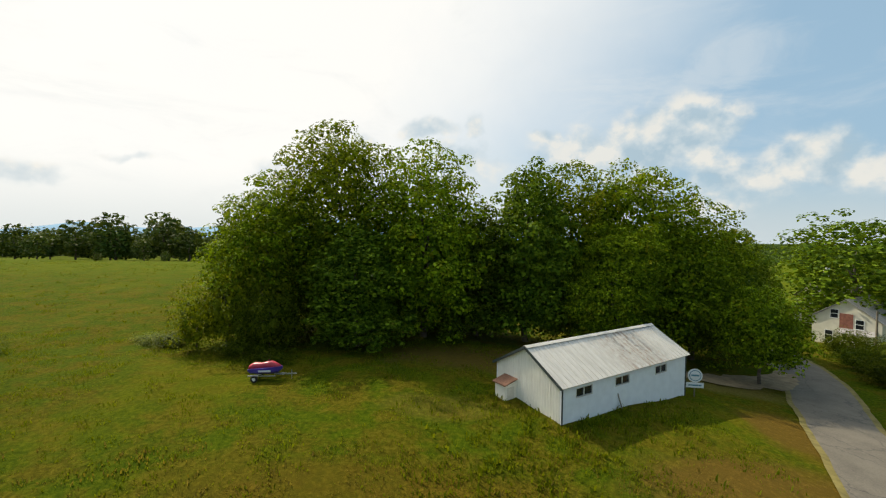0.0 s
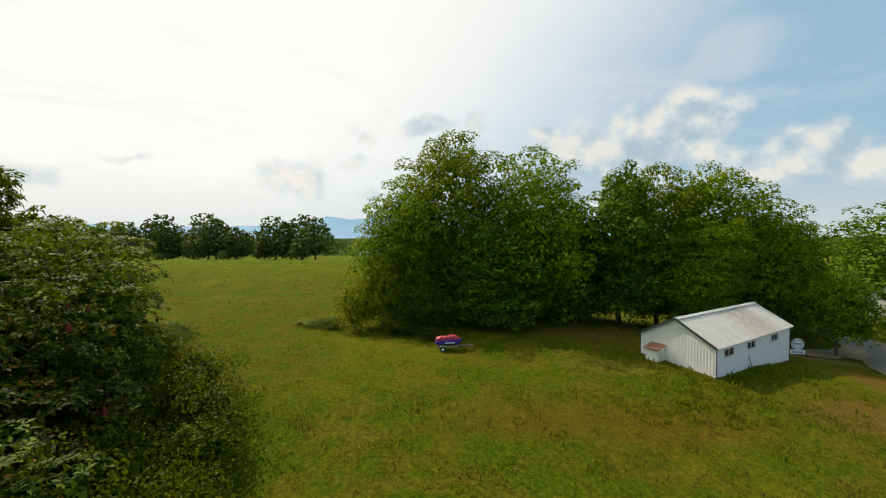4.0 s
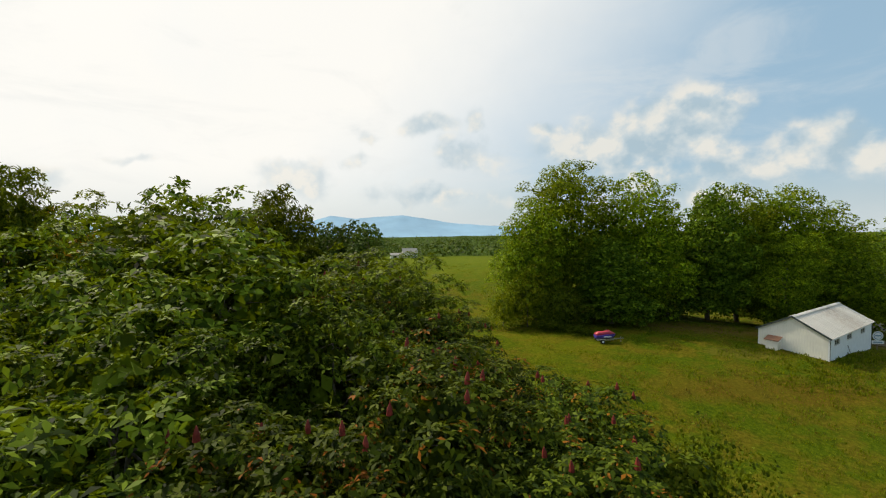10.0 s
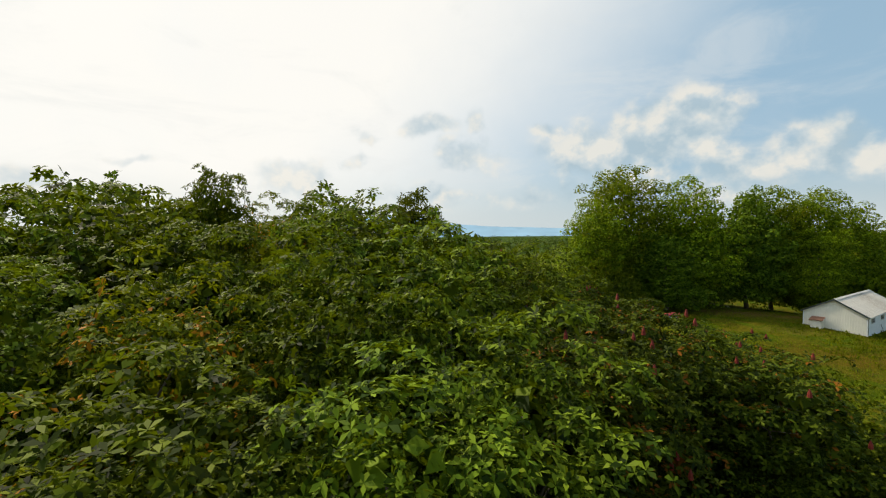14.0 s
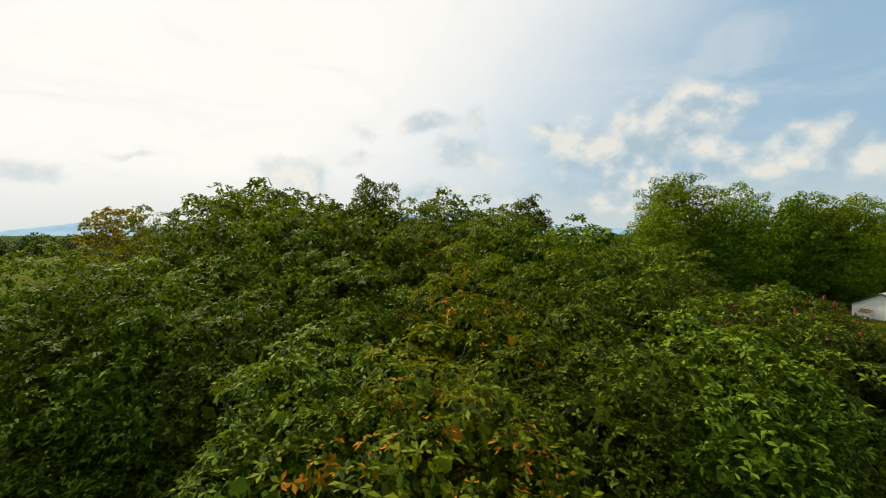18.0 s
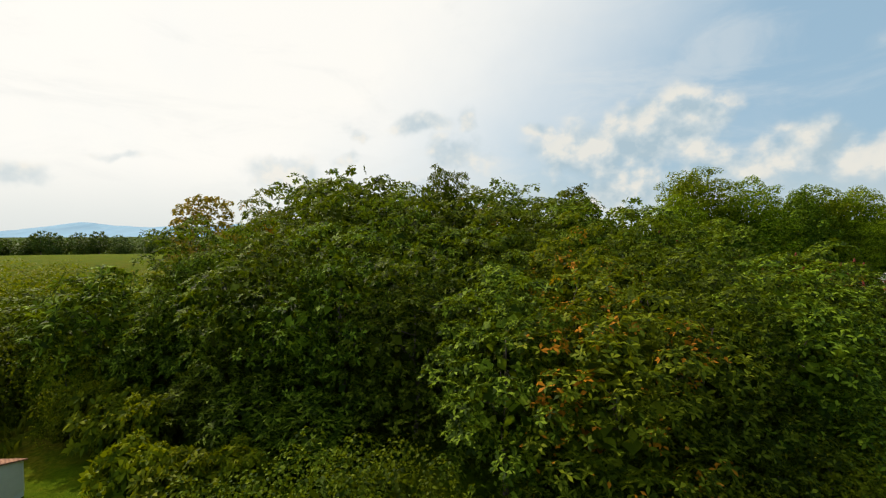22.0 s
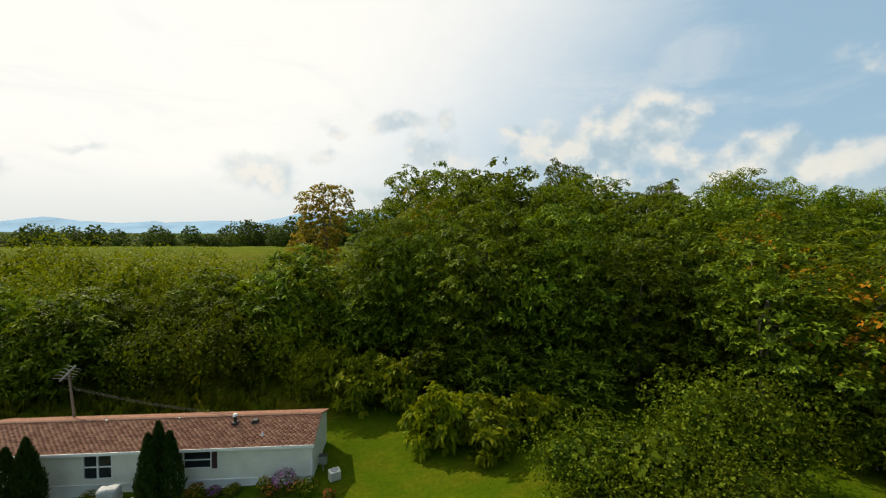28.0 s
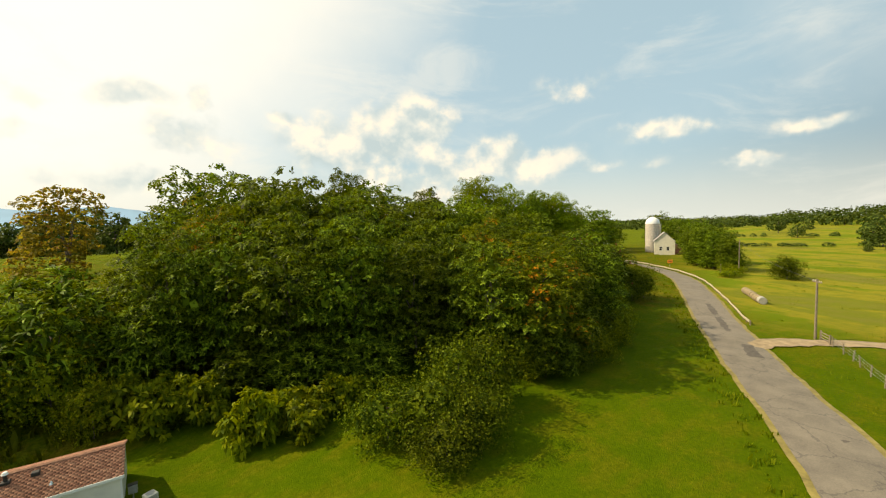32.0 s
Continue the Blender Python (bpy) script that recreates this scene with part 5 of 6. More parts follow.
def make_home():
    h = thing("mobile_home", HOME_AT, "long white mobile home with brown shingle roof", "mobile home", turn=HOME_TURN)
    L, W, H, R = 21.55, 4.9, 2.47, 3.28
    low = -0.6
    part("skirting", boxed((0.03, 0.03, low), (L - 0.03, W - 0.03, 0.42)), WHITE_TRIM, h, "white vinyl skirting")
    part("skirt_ledge", boxed((-0.03, -0.035, 0.40), (L + 0.03, 0.0, 0.46)), WHITE_TRIM, h)
    holes = [(2.0, 2.75, 0.75, 2.15), (8.2, 9.75, 0.82, 2.2), (13.9, 15.45, 1.2, 2.2)]
    part("front_wall", wall_with_holes(L, H, holes, low=0.42), SIDING_M, h)
    part("back_wall", boxed((0, W - 0.12, 0.42), (L, W, H)), SIDING_M, h)
    for x in (0.0, L - 0.12):
        o = part("end_wall", prism(bmesh.new(), [(0.12, 0.42), (W - 0.12, 0.42), (W - 0.12, H), (W / 2, R - 0.1), (0.12, H)], 0, 0.12), SIDING_M, h)
        o.matrix_local = Matrix.Translation((x + 0.12, 0, 0)) @ Matrix.Rotation(radians(90), 4, "Z")
    for x in (-0.02, L - 0.08):
        part("corner_post", boxed((x, -0.025, 0.42), (x + 0.10, 0.0, H)), WHITE_TRIM, h)
    pitch = math.atan2(R - H, W / 2)
    over = 0.18
    slope = (W / 2 + over) / math.cos(pitch)
    base_z = H - over * math.tan(pitch) + 0.05
    v, f = tabs(L + 0.3, slope, 0.30, 0.145)
    me = mesh_np("shingles", v, f, SHINGLE_M)
    for side in (0, 1):
        m = Matrix.Translation((-0.15, -over, base_z)) @ Matrix.Rotation(pitch, 4, "X") if side == 0 else Matrix.Translation((L + 0.15, W + over, base_z)) @ Matrix.Rotation(math.pi, 4, "Z") @ Matrix.Rotation(pitch, 4, "X")
        o = part("roof_deck", boxed((0, 0, -0.07), (L + 0.3, slope, 0.0)), RUST_BROWN, h)
        o.matrix_local = m
        sh = new("shingles", me)
        sh.parent = o
        tagged(sh, "reddish brown asphalt shingles", kind="stuff")
    part("ridge_cap", prism(bmesh.new(), [(-0.14, -0.045), (0, 0.02), (0.14, -0.045), (0, -0.02)], -0.16, L + 0.16), RUST_BROWN, h).matrix_local = Matrix.Translation((0, W / 2, R + 0.115)) @ Matrix.Rotation(radians(-90), 4, "Z")
    part("eave_fascia", boxed((-0.16, -over - 0.035, base_z - 0.16), (L + 0.16, -over - 0.002, base_z + 0.02)), WHITE_TRIM, h)
    part("eave_soffit", boxed((-0.1, -over, base_z - 0.13), (L + 0.1, 0.0, base_z - 0.10)), WHITE_TRIM, h)
    w1 = window(h, *holes[0][:2], *holes[0][2:])
    part("air_conditioner", boxed((2.08, -0.35, 0.76), (2.68, 0.05, 1.14), 0.03), CREAM, w1, "white window air conditioner")
    window(h, *holes[1][:2], *holes[1][2:], panes=2)
    window(h, *holes[2][:2], *holes[2][2:])
    for x0, x1, z0, z1 in ((2.84, 3.16, 0.72, 2.2), (1.56, 1.9, 0.72, 2.2), (15.54, 15.86, 1.15, 2.25), (13.46, 13.8, 1.15, 2.25)):
        sh = part("shutter", boxed((x0, -0.045, z0), (x1, -0.003, z1), 0.01), SHUTTER, h, "dark maroon window shutter")
        for i in range(9):
            z = z0 + 0.08 + (z1 - z0 - 0.16) * i / 8
            part("louvre", boxed((x0 + 0.04, -0.058, z - 0.03), (x1 - 0.04, -0.046, z + 0.03)), SHUTTER, sh)
    part("porch_lamp", tube(bmesh.new(), (11.55, -0.12, 1.95), (11.55, -0.12, 2.15), 0.06, 0.08), BLACK, h)

    def roof_at(x, y):
        return x, y, base_z + (min(y, W - y) + over) * math.tan(pitch)

    x, y, z = roof_at(16.25, 1.75)
    v = part("flue", tube(bmesh.new(), (x, y, z - 0.05), (x, y, z + 0.5), 0.10, 0.10, 12), BLACK, h, "black roof flue with a white cap")
    part("flue_cap", tube(bmesh.new(), (x, y, z + 0.52), (x, y, z + 0.66), 0.17, 0.10, 12), WHITE_TRIM, v)
    part("flue_base", boxed((x - 0.2, y - 0.2, z - 0.05), (x + 0.2, y + 0.2, z + 0.12), 0.03), BLACK, v)
    x, y, z = roof_at(17.5, 1.8)
    part("roof_vent", boxed((x - 0.2, y - 0.18, z - 0.05), (x + 0.2, y + 0.2, z + 0.2), 0.04), BLACK, h, "black box roof vent")
    x, y, z = roof_at(18.3, 0.75)
    c = part("vent_cap", tube(bmesh.new(), (x, y, z - 0.02), (x, y, z + 0.18), 0.13, 0.03, 10), CHROME, h, "bright metal vent cap")
    x, y, z = roof_at(0.65, 1.4)
    part("vent_cap", boxed((x - 0.2, y - 0.16, z + 0.02), (x + 0.2, y + 0.16, z + 0.22), 0.03), CHROME, h, "bright metal vent hood")
    x, y, z = roof_at(1.35, 2.2)
    part("roof_vent", boxed((x - 0.22, y - 0.12, z - 0.02), (x + 0.22, y + 0.12, z + 0.16), 0.02), WHITE_TRIM, h)
    for x in (8.0, 12.5):
        x, y, z = roof_at(x, 2.25)
        part("vent_pipe", tube(bmesh.new(), (x, y, z - 0.05), (x, y, z + 0.14), 0.06, 0.06), GALV, h)
    d = part("satellite_dish", bmesh.new(), GALV, h, "grey satellite dish")
    b = bmesh.new()
    bmesh.ops.create_uvsphere(b, u_segments=20, v_segments=10, radius=0.5)
    bmesh.ops.delete(b, geom=[q for q in b.verts if q.co.z > -0.36], context="VERTS")
    bmesh.ops.solidify(b, geom=b.faces[:], thickness=0.015)
    b.transform(Matrix.Translation((0.2, 2.95, 3.75)) @ Matrix.Rotation(radians(-65), 4, "X") @ Matrix.Translation((0, 0, 0.4)))
    b.to_mesh(d.data)
    part("dish_arm", tube(bmesh.new(), (0.2, 2.95, 3.1), (0.2, 2.95, 3.6), 0.025, 0.025), GALV, d)
    return h


make_home()
HOME_M = pose(*HOME_AT, 0, 0, HOME_TURN)


def beside_home(x, y, z=None):
    v = HOME_M @ Vector((x, y, 0))
    return (v.x, v.y, ground_z(v.x, v.y) if z is None else HOME_AT[2] + z)


def make_cedar(seed, tips, label):
    """A dense columnar evergreen of several pointed stems."""
    t = tagged(new("columnar_evergreen"), label, "evergreen", "columnar evergreens")
    rng = np.random.default_rng(seed)
    vs, fs, k = [], [], 0
    for x, y, h, r in tips:
        m = int(2600 * h / 4)
        s = rng.random(m) ** 0.8
        a = rng.random(m) * 2 * np.pi
        prof = r * np.clip(1.25 * (1 - s) ** 0.75 * (0.55 + 0.9 * np.minimum(s * 3, 1)), 0.02, None) * (0.85 + 0.2 * rng.random(m)) * (1 + 0.12 * np.sin(a * 5 + s * 20))
        pts = np.stack([x + np.cos(a) * prof, y + np.sin(a) * prof, s * h], 1)
        out = np.stack([np.cos(a), np.sin(a), 0.3 + 0 * a], 1)
        nrm = unit_rows(out + rng.normal(0, 0.3, (m, 3)))
        up = np.array([0, 0, 1.0]) + rng.normal(0, 0.25, (m, 3))
        side = unit_rows(np.cross(up, nrm)) * 0.045
        l = unit_rows(up + out * 0.3) * 0.20
        v = np.stack([pts - side, pts + side, pts + l + side * 0.3, pts + l - side * 0.3], 1).reshape(-1, 3)
        vs.append(v)
        fs.append(np.arange(m * 4).reshape(-1, 4) + k)
        k += m * 4
    child(new("foliage", mesh_np("foliage", np.vstack(vs), np.vstack(fs), LEAF_CEDAR)), t)
    for x, y, h, r in tips:
        part("trunk", tube(bmesh.new(), (x, y, -0.3), (x, y, h * 0.85), 0.07, 0.01), BARK, t)
    return t


make_cedar(51, [(-0.75, 0, 3.9, 0.55), (0.25, 0.1, 4.4, 0.62), (0.65, -0.15, 4.0, 0.5)], "tall dark green columnar evergreen beside the mobile home").matrix_basis = Matrix.Translation(beside_home(6.1, -1.6))
make_cedar(52, [(-0.6, 0, 4.2, 0.5), (-0.15, 0.2, 4.8, 0.55), (0.55, 0.05, 4.3, 0.55), (-0.2, -0.35, 3.9, 0.45)], "clump of dark green columnar evergreens beside the mobile home").matrix_basis = Matrix.Translation(beside_home(13.4, -1.6))

# flower bed along the front
FLOWER_P = leaf_material("purple_flowers", (0.10, 0.02, 0.11), (0.20, 0.05, 0.22), (0.33, 0.12, 0.36), glow=0.2)
FLOWER_O = leaf_material("orange_flowers", (0.16, 0.05, 0.01), (0.36, 0.10, 0.02), (0.46, 0.17, 0.04), glow=0.2)
FLOWER_Y = leaf_material("yellow_flowers", (0.10, 0.09, 0.01), (0.22, 0.18, 0.02), (0.34, 0.27, 0.04), glow=0.2)


def flower_clump(seed, x, y, r, h, mat, label, share=0.6):
    rng = np.random.default_rng(seed)
    t = tagged(new("flower_clump"), label, "flowers", "flower bed")
    pts, out = shell(rng, [(0, 0, h * 0.45, r, r, h * 0.55)], 260, 0.6, -0.5)
    v, f = broad_leaves(rng, pts, out, 0.13)
    child(new("leaves", mesh_np("leaves", v, f, LEAF_BUSH)), t)
    pts, out = shell(rng, [(0, 0, h * 0.5, r, r, h * 0.55)], int(260 * share), 0.1, 0.0)
    v, f = broad_leaves(rng, pts, out, 0.10, 0.8, 0.4)
    child(new("blossoms", mesh_np("blossoms", v, f, mat)), t)
    t.matrix_basis = Matrix.Translation(beside_home(x, y))
    return t


flower_clump(61, 20.1, -0.9, 0.75, 1.35, FLOWER_P, "tall clump of purple flowers by the wall", 0.9)
for i, (x, y, r, h, m, lab) in enumerate(((18.9, -0.8, 0.45, 1.0, FLOWER_Y, "green clump with few yellow flowers"), (19.4, -1.3, 0.5, 0.9, FLOWER_O, "clump of orange flowers by the wall"), (20.9, -1.1, 0.6, 0.9, FLOWER_O, "clump of orange and rust flowers"), (21.6, -1.2, 0.6, 1.0, FLOWER_Y, "clump of yellowing garden plants"), (17.0, -0.7, 0.5, 0.6, FLOWER_Y, "low green garden plant with yellow flowers"), (16.0, -0.8, 0.45, 0.6, FLOWER_P, "low garden plant with purple flowers"), (14.9, -0.7, 0.5, 0.7, FLOWER_O, "low garden plant with orange flowers"), (9.0, -0.8, 0.5, 0.8, FLOWER_Y, "green garden plant under the window"), (3.6, -0.7, 0.45, 0.7, FLOWER_Y, "low green garden plant with yellow flowers"), (4.4, -0.8, 0.4, 0.7, FLOWER_O, "low garden plant with orange flowers"), (22.9, -1.8, 0.4, 0.6, FLOWER_O, "clump of bright orange flowers in the lawn"))):
    flower_clump(62 + i, x, y, r, h, m, lab, 0.35)

# covered grill, railing and units outside
g = thing("covered_grill", beside_home(10.6, -1.5), "grill under a crumpled grey cover", "grill", turn=HOME_TURN + 8)
b = boxed((-0.55, -0.35, 0.35), (0.55, 0.35, 1.35), 0.12)
bmesh.ops.subdivide_edges(b, edges=b.edges[:], cuts=3, use_grid_fill=True)
for q in b.verts:
    q.co += Vector((noise.noise(q.co * 4), noise.noise(q.co * 4 + Vector((5, 0, 0))), noise.noise(q.co * 5))) * 0.07
part("cover", b, TARP, g, smooth=True)
for x in (-0.45, 0.45):
    for y in (-0.25, 0.25):
        part("leg", tube(bmesh.new(), (x, y, -0.05), (x, y, 0.45), 0.03, 0.03), BLACK, g)
r = thing("porch_railing", beside_home(8.6, -2.2), "pale wooden stair railing beside the mobile home", "railing", turn=HOME_TURN - 20)
part("rail", prism(bmesh.new(), [(-1.2, 0.75), (1.2, 1.45), (1.2, 1.55), (-1.2, 0.85)], -0.05, 0.05), PALE_WOOD, r)
part("rail", prism(bmesh.new(), [(-1.2, 0.25), (1.2, 0.95), (1.2, 1.03), (-1.2, 0.33)], -0.04, 0.04), PALE_WOOD, r)
for i in range(4):
    x = -1.1 + i * 0.73
    part("post", boxed((x - 0.045, -0.045, -0.2), (x + 0.045, 0.045, 1.1 + x * 0.29), 0.006), PALE_WOOD, r)
c = thing("lawn_chair", beside_home(12.1, -2.3), "white plastic lawn chair beside evergreens", "chair", turn=30)
part("seat", boxed((-0.25, -0.25, 0.40), (0.25, 0.25, 0.44), 0.015), WHITE_TRIM, c)
part("backrest", boxed((-0.25, 0.22, 0.44), (0.25, 0.27, 0.95), 0.02), WHITE_TRIM, c)
for x in (-0.22, 0.22):
    for y in (-0.22, 0.22):
        part("leg", tube(bmesh.new(), (x, y, -0.03), (x * 0.95, y * 0.95, 0.41), 0.025, 0.03), WHITE_TRIM, c)
    part("armrest", boxed((x - 0.03, -0.25, 0.62), (x + 0.03, 0.24, 0.66), 0.01), WHITE_TRIM, c)
a = thing("gas_meter_box", beside_home(22.0, 1.2), "grey utility box on a post beside the home", "utility box", turn=HOME_TURN)
part("post", boxed((-0.04, -0.04, -0.2), (0.04, 0.04, 0.7)), GALV, a)
part("case", boxed((-0.25, -0.16, 0.45), (0.25, 0.16, 1.0), 0.03), GALV, a)
part("lid", boxed((-0.27, -0.18, 1.0), (0.27, 0.18, 1.05), 0.015), BLACK, a)
a = thing("air_conditioning_unit", beside_home(22.9, 0.2), "cream outdoor air conditioning unit on the lawn", "air conditioner", turn=HOME_TURN + 25)
part("case", boxed((-0.35, -0.3, 0.02), (0.35, 0.3, 0.62), 0.04), CREAM, a)
part("top_grille", tube(bmesh.new(), (0, 0, 0.60), (0, 0, 0.66), 0.26, 0.24, 16), GALV, a)
for i in range(6):
    part("louvre", boxed((-0.30, -0.315, 0.10 + i * 0.08), (0.30, -0.301, 0.14 + i * 0.08)), GALV, a)

# aerial on its mast behind the home
m = thing("television_aerial", (-118.9, -5.4, ground_z(-118.9, -5.4)), "weathered wooden mast with a tilted aerial", "aerial", turn=14)
top = 3.0 - ground_z(-118.9, -5.4)
part("mast", tube(bmesh.new(), (0.5, 0, -0.3), (0, 0, top), 0.10, 0.07, 10), OLD_WOOD, m)
part("boom", boxed((-0.7, -0.05, top - 0.35), (0.7, 0.05, top - 0.25), 0.01), GALV, m).matrix_local = Matrix.Translation((0, 0, top - 0.2)) @ Matrix.Rotation(radians(-48), 4, "Y") @ Matrix.Translation((0, -0.1, -top + 0.3))
for i in range(5):
    k = -0.5 + i * 0.25
    part("rod", tube(bmesh.new(), (k * 0.67 - 0.5, -0.2 + 0.1 * i, top - 0.2 + k * 0.74 + 0.15), (k * 0.67 + 0.5, 0.2 - 0.1 * i, top - 0.2 + k * 0.74 - 0.15), 0.012, 0.012, 5), GALV, m)


def cable(name, a, b, sag, label, r=0.012, group=""):
    a, b = Vector(a), Vector(b)
    bm = bmesh.new()
    prev = a
    for i in range(1, 13):
        t = i / 12
        p = a.lerp(b, t) - Vector((0, 0, sag * 4 * t * (1 - t)))
        tube(bm, prev, p, r, r, 5)
        prev = p
    me = bpy.data.meshes.new(name)
    bm.to_mesh(me)
    bm.free()
    me.materials.append(BLACK)
    return tagged(new(name, me), label, "cable", group)


for dz in (0.0, 0.12):
    end = HOME_M @ Vector((16.2, 2.3, 3.35 + dz))
    cable("service_cable", (-118.75, -5.4, 1.7 + dz), end, 0.2, "thin dark cable strung from mast to roof")

# ---- watercraft on its trailer ----
PURPLE = plain("violet_hull", (0.055, 0.035, 0.30), 0.35, 0.2, 3.0)
PINK = plain("red_pink_deck", (0.52, 0.045, 0.075), 0.4, 0.2, 3.0)
WHITE_STRIPE = plain("white_stripe", (0.75, 0.75, 0.78), 0.5, 0.05, 3.0)
RUBBER = plain("black_rubber", (0.02, 0.02, 0.02), 0.85, 0.2, 6.0)


def loft(sections):
    """A hull through cross sections of equal count."""
    bm = bmesh.new()
    rings = [[bm.verts.new(p) for p in s] for s in sections]
    k = len(rings[0])
    for a, b in zip(rings, rings[1:]):
        for i in range(k):
            bm.faces.new((a[i], a[(i + 1) % k], b[(i + 1) % k], b[i]))
    bm.faces.new(rings[0][::-1])
    bm.faces.new(rings[-1])
    bmesh.ops.recalc_face_normals(bm, faces=bm.faces)
    return bm


def make_ski():
    gz = ground_z(-14.7, 45.2)
    tr = thing("boat_trailer", (-14.7, 45.2, gz), "small galvanised trailer carrying a watercraft", "trailer", turn=6)
    for y in (-0.55, 0.55):
        part("rail", boxed((-1.3, y - 0.04, 0.40), (0.9, y + 0.04, 0.48)), GALV, tr)
    part("tongue", boxed((0.7, -0.05, 0.40), (2.5, 0.05, 0.48)), GALV, tr)
    for sgn in (-1, 1):
        part("brace", prism(bmesh.new(), [(0.6, 0), (0.9, 0), (1.5, 0), (1.45, 0.05)], -0.03, 0.03), GALV, tr).matrix_local = Matrix.Translation((0.1, 0.3 * sgn, 0.42)) @ Matrix.Rotation(radians(-22 * sgn), 4, "Z")
    part("axle", boxed((-0.75, -0.75, 0.26), (-0.65, 0.75, 0.34)), GALV, tr)
    for y in (-0.8, 0.8):
        w = part("wheel", tube(bmesh.new(), (-0.7, y - 0.09, 0.27), (-0.7, y + 0.09, 0.27), 0.27, 0.27, 20), RUBBER, tr)
        part("rim", tube(bmesh.new(), (-0.7, y - 0.10, 0.27), (-0.7, y + 0.10, 0.27), 0.14, 0.14, 14), WHITE_STRIPE, w)
        part("fender", boxed((-1.05, y - 0.12, 0.56), (-0.35, y + 0.12, 0.60), 0.02), GALV, tr)
    part("jack", tube(bmesh.new(), (2.1, 0, -0.02), (2.1, 0, 0.75), 0.03, 0.03), GALV, tr)
    sk = thing("watercraft", (-14.7, 45.2, gz + 0.50), "violet and red watercraft parked on a trailer", "watercraft", turn=6)
    sec = []
    for x, w, z0, z1 in ((-1.35, 0.45, 0.12, 0.42), (-1.2, 0.55, 0.02, 0.50), (-0.3, 0.58, 0.0, 0.55), (0.5, 0.52, 0.0, 0.60), (1.0, 0.36, 0.10, 0.62), (1.35, 0.06, 0.38, 0.60)):
        sec.append([(x, -w, z1), (x, -w * 0.95, z0 + 0.2), (x, -w * 0.4, z0), (x, w * 0.4, z0), (x, w * 0.95, z0 + 0.2), (x, w, z1)])
    part("hull", loft(sec), PURPLE, sk)
    sec = []
    for x, w, z1 in ((-1.3, 0.34, 0.72), (-0.9, 0.30, 0.92), (-0.3, 0.24, 0.90), (0.15, 0.26, 0.98), (0.5, 0.30, 1.05), (0.95, 0.24, 0.82), (1.25, 0.1, 0.64)):
        sec.append([(x, -w * 1.3, 0.5), (x, -w, z1 - 0.08), (x, -w * 0.5, z1), (x, w * 0.5, z1), (x, w, z1 - 0.08), (x, w * 1.3, 0.5)])
    part("deck", loft(sec), PINK, sk, "pink-red deck and seat", smooth=True)
    part("side_lettering", boxed((-0.45, -0.600, 0.27), (0.55, -0.588, 0.42)), WHITE_STRIPE, sk, "white bar of lettering")
    part("handlebar", tube(bmesh.new(), (0.2, -0.38, 1.12), (0.2, 0.38, 1.12), 0.025, 0.025), BLACK, sk)
    part("steering_column", tube(bmesh.new(), (0.4, 0, 0.95), (0.2, 0, 1.13), 0.05, 0.04), PINK, sk)


make_ski()

# ---- small things by the shed ----
p = thing("yard_lamp", (15.5, 51.5, ground_z(15.5, 51.5)), "grey lamp post standing in the yard", "lamp post")
tt = 4.75 - ground_z(14.9, 46)
part("pole", tube(bmesh.new(), (0, 0, -0.3), (0, 0, tt), 0.09, 0.07, 10), OLD_WOOD, p)
part("lamp_head", tube(bmesh.new(), (0, 0, tt), (0, 0, tt + 0.28), 0.13, 0.20, 12), WHITE_TRIM, p)
sg = thing("sign_board", (22.9, 48.0, ground_z(22.9, 48.0)), "white round sign standing against the shed corner", "sign", turn=-8)
part("post", boxed((-0.05, 0.02, -0.3), (0.05, 0.10, 2.3)), OLD_WOOD, sg)
o = part("disc", tube(bmesh.new(), (0, -0.04, 1.95), (0, 0.01, 1.95), 0.62, 0.62, 28), SIGN_WHITE, sg, "white disc with a ring and printed bar")
part("ring", tube(bmesh.new(), (0, -0.050, 1.95), (0, -0.041, 1.95), 0.50, 0.50, 28), SIGN_INK, o)
part("centre", tube(bmesh.new(), (0, -0.060, 1.95), (0, -0.051, 1.95), 0.43, 0.43, 28), SIGN_WHITE, o)
part("print_bar", boxed((-0.34, -0.070, 1.90), (0.34, -0.061, 2.05)), SIGN_INK, o)
o = part("lower_plate", boxed((-0.75, -0.04, 0.85), (0.75, 0.0, 1.32), 0.01), SIGN_WHITE, sg)
part("print_bar", boxed((-0.55, -0.050, 1.02), (0.55, -0.041, 1.14)), SIGN_INK, o)
st = thing("leaning_plank", (14.0, 42.4, ground_z(14.0, 42.4)), "grey plank leaning on the shed wall", "plank", turn=SHED_TURN)
part("plank", boxed((-0.05, -0.02, -0.1), (0.05, 0.02, 1.5)), OLD_WOOD, st).matrix_local = Matrix.Rotation(radians(-14), 4, "X") @ Matrix.Rotation(radians(-8), 4, "Y")

# ---- houses, silo and things across the road ----
GREY_ROOF = plain("grey_roof", (0.30, 0.29, 0.28), 0.8, 0.2, 1.5)
CLAP = plain("cream_clapboard", (0.66, 0.63, 0.52), 0.75, 0.12, 1.2)
BRICK_RED = plain("red_brick", (0.24, 0.10, 0.07), 0.9, 0.3, 5.0)
RUSTY = plain("rusty_red_sheet", (0.26, 0.10, 0.07), 0.8, 0.35, 3.0)
STAVES = plain("silo_staves", (0.52, 0.48, 0.42), 0.85, 0.22, 1.4)


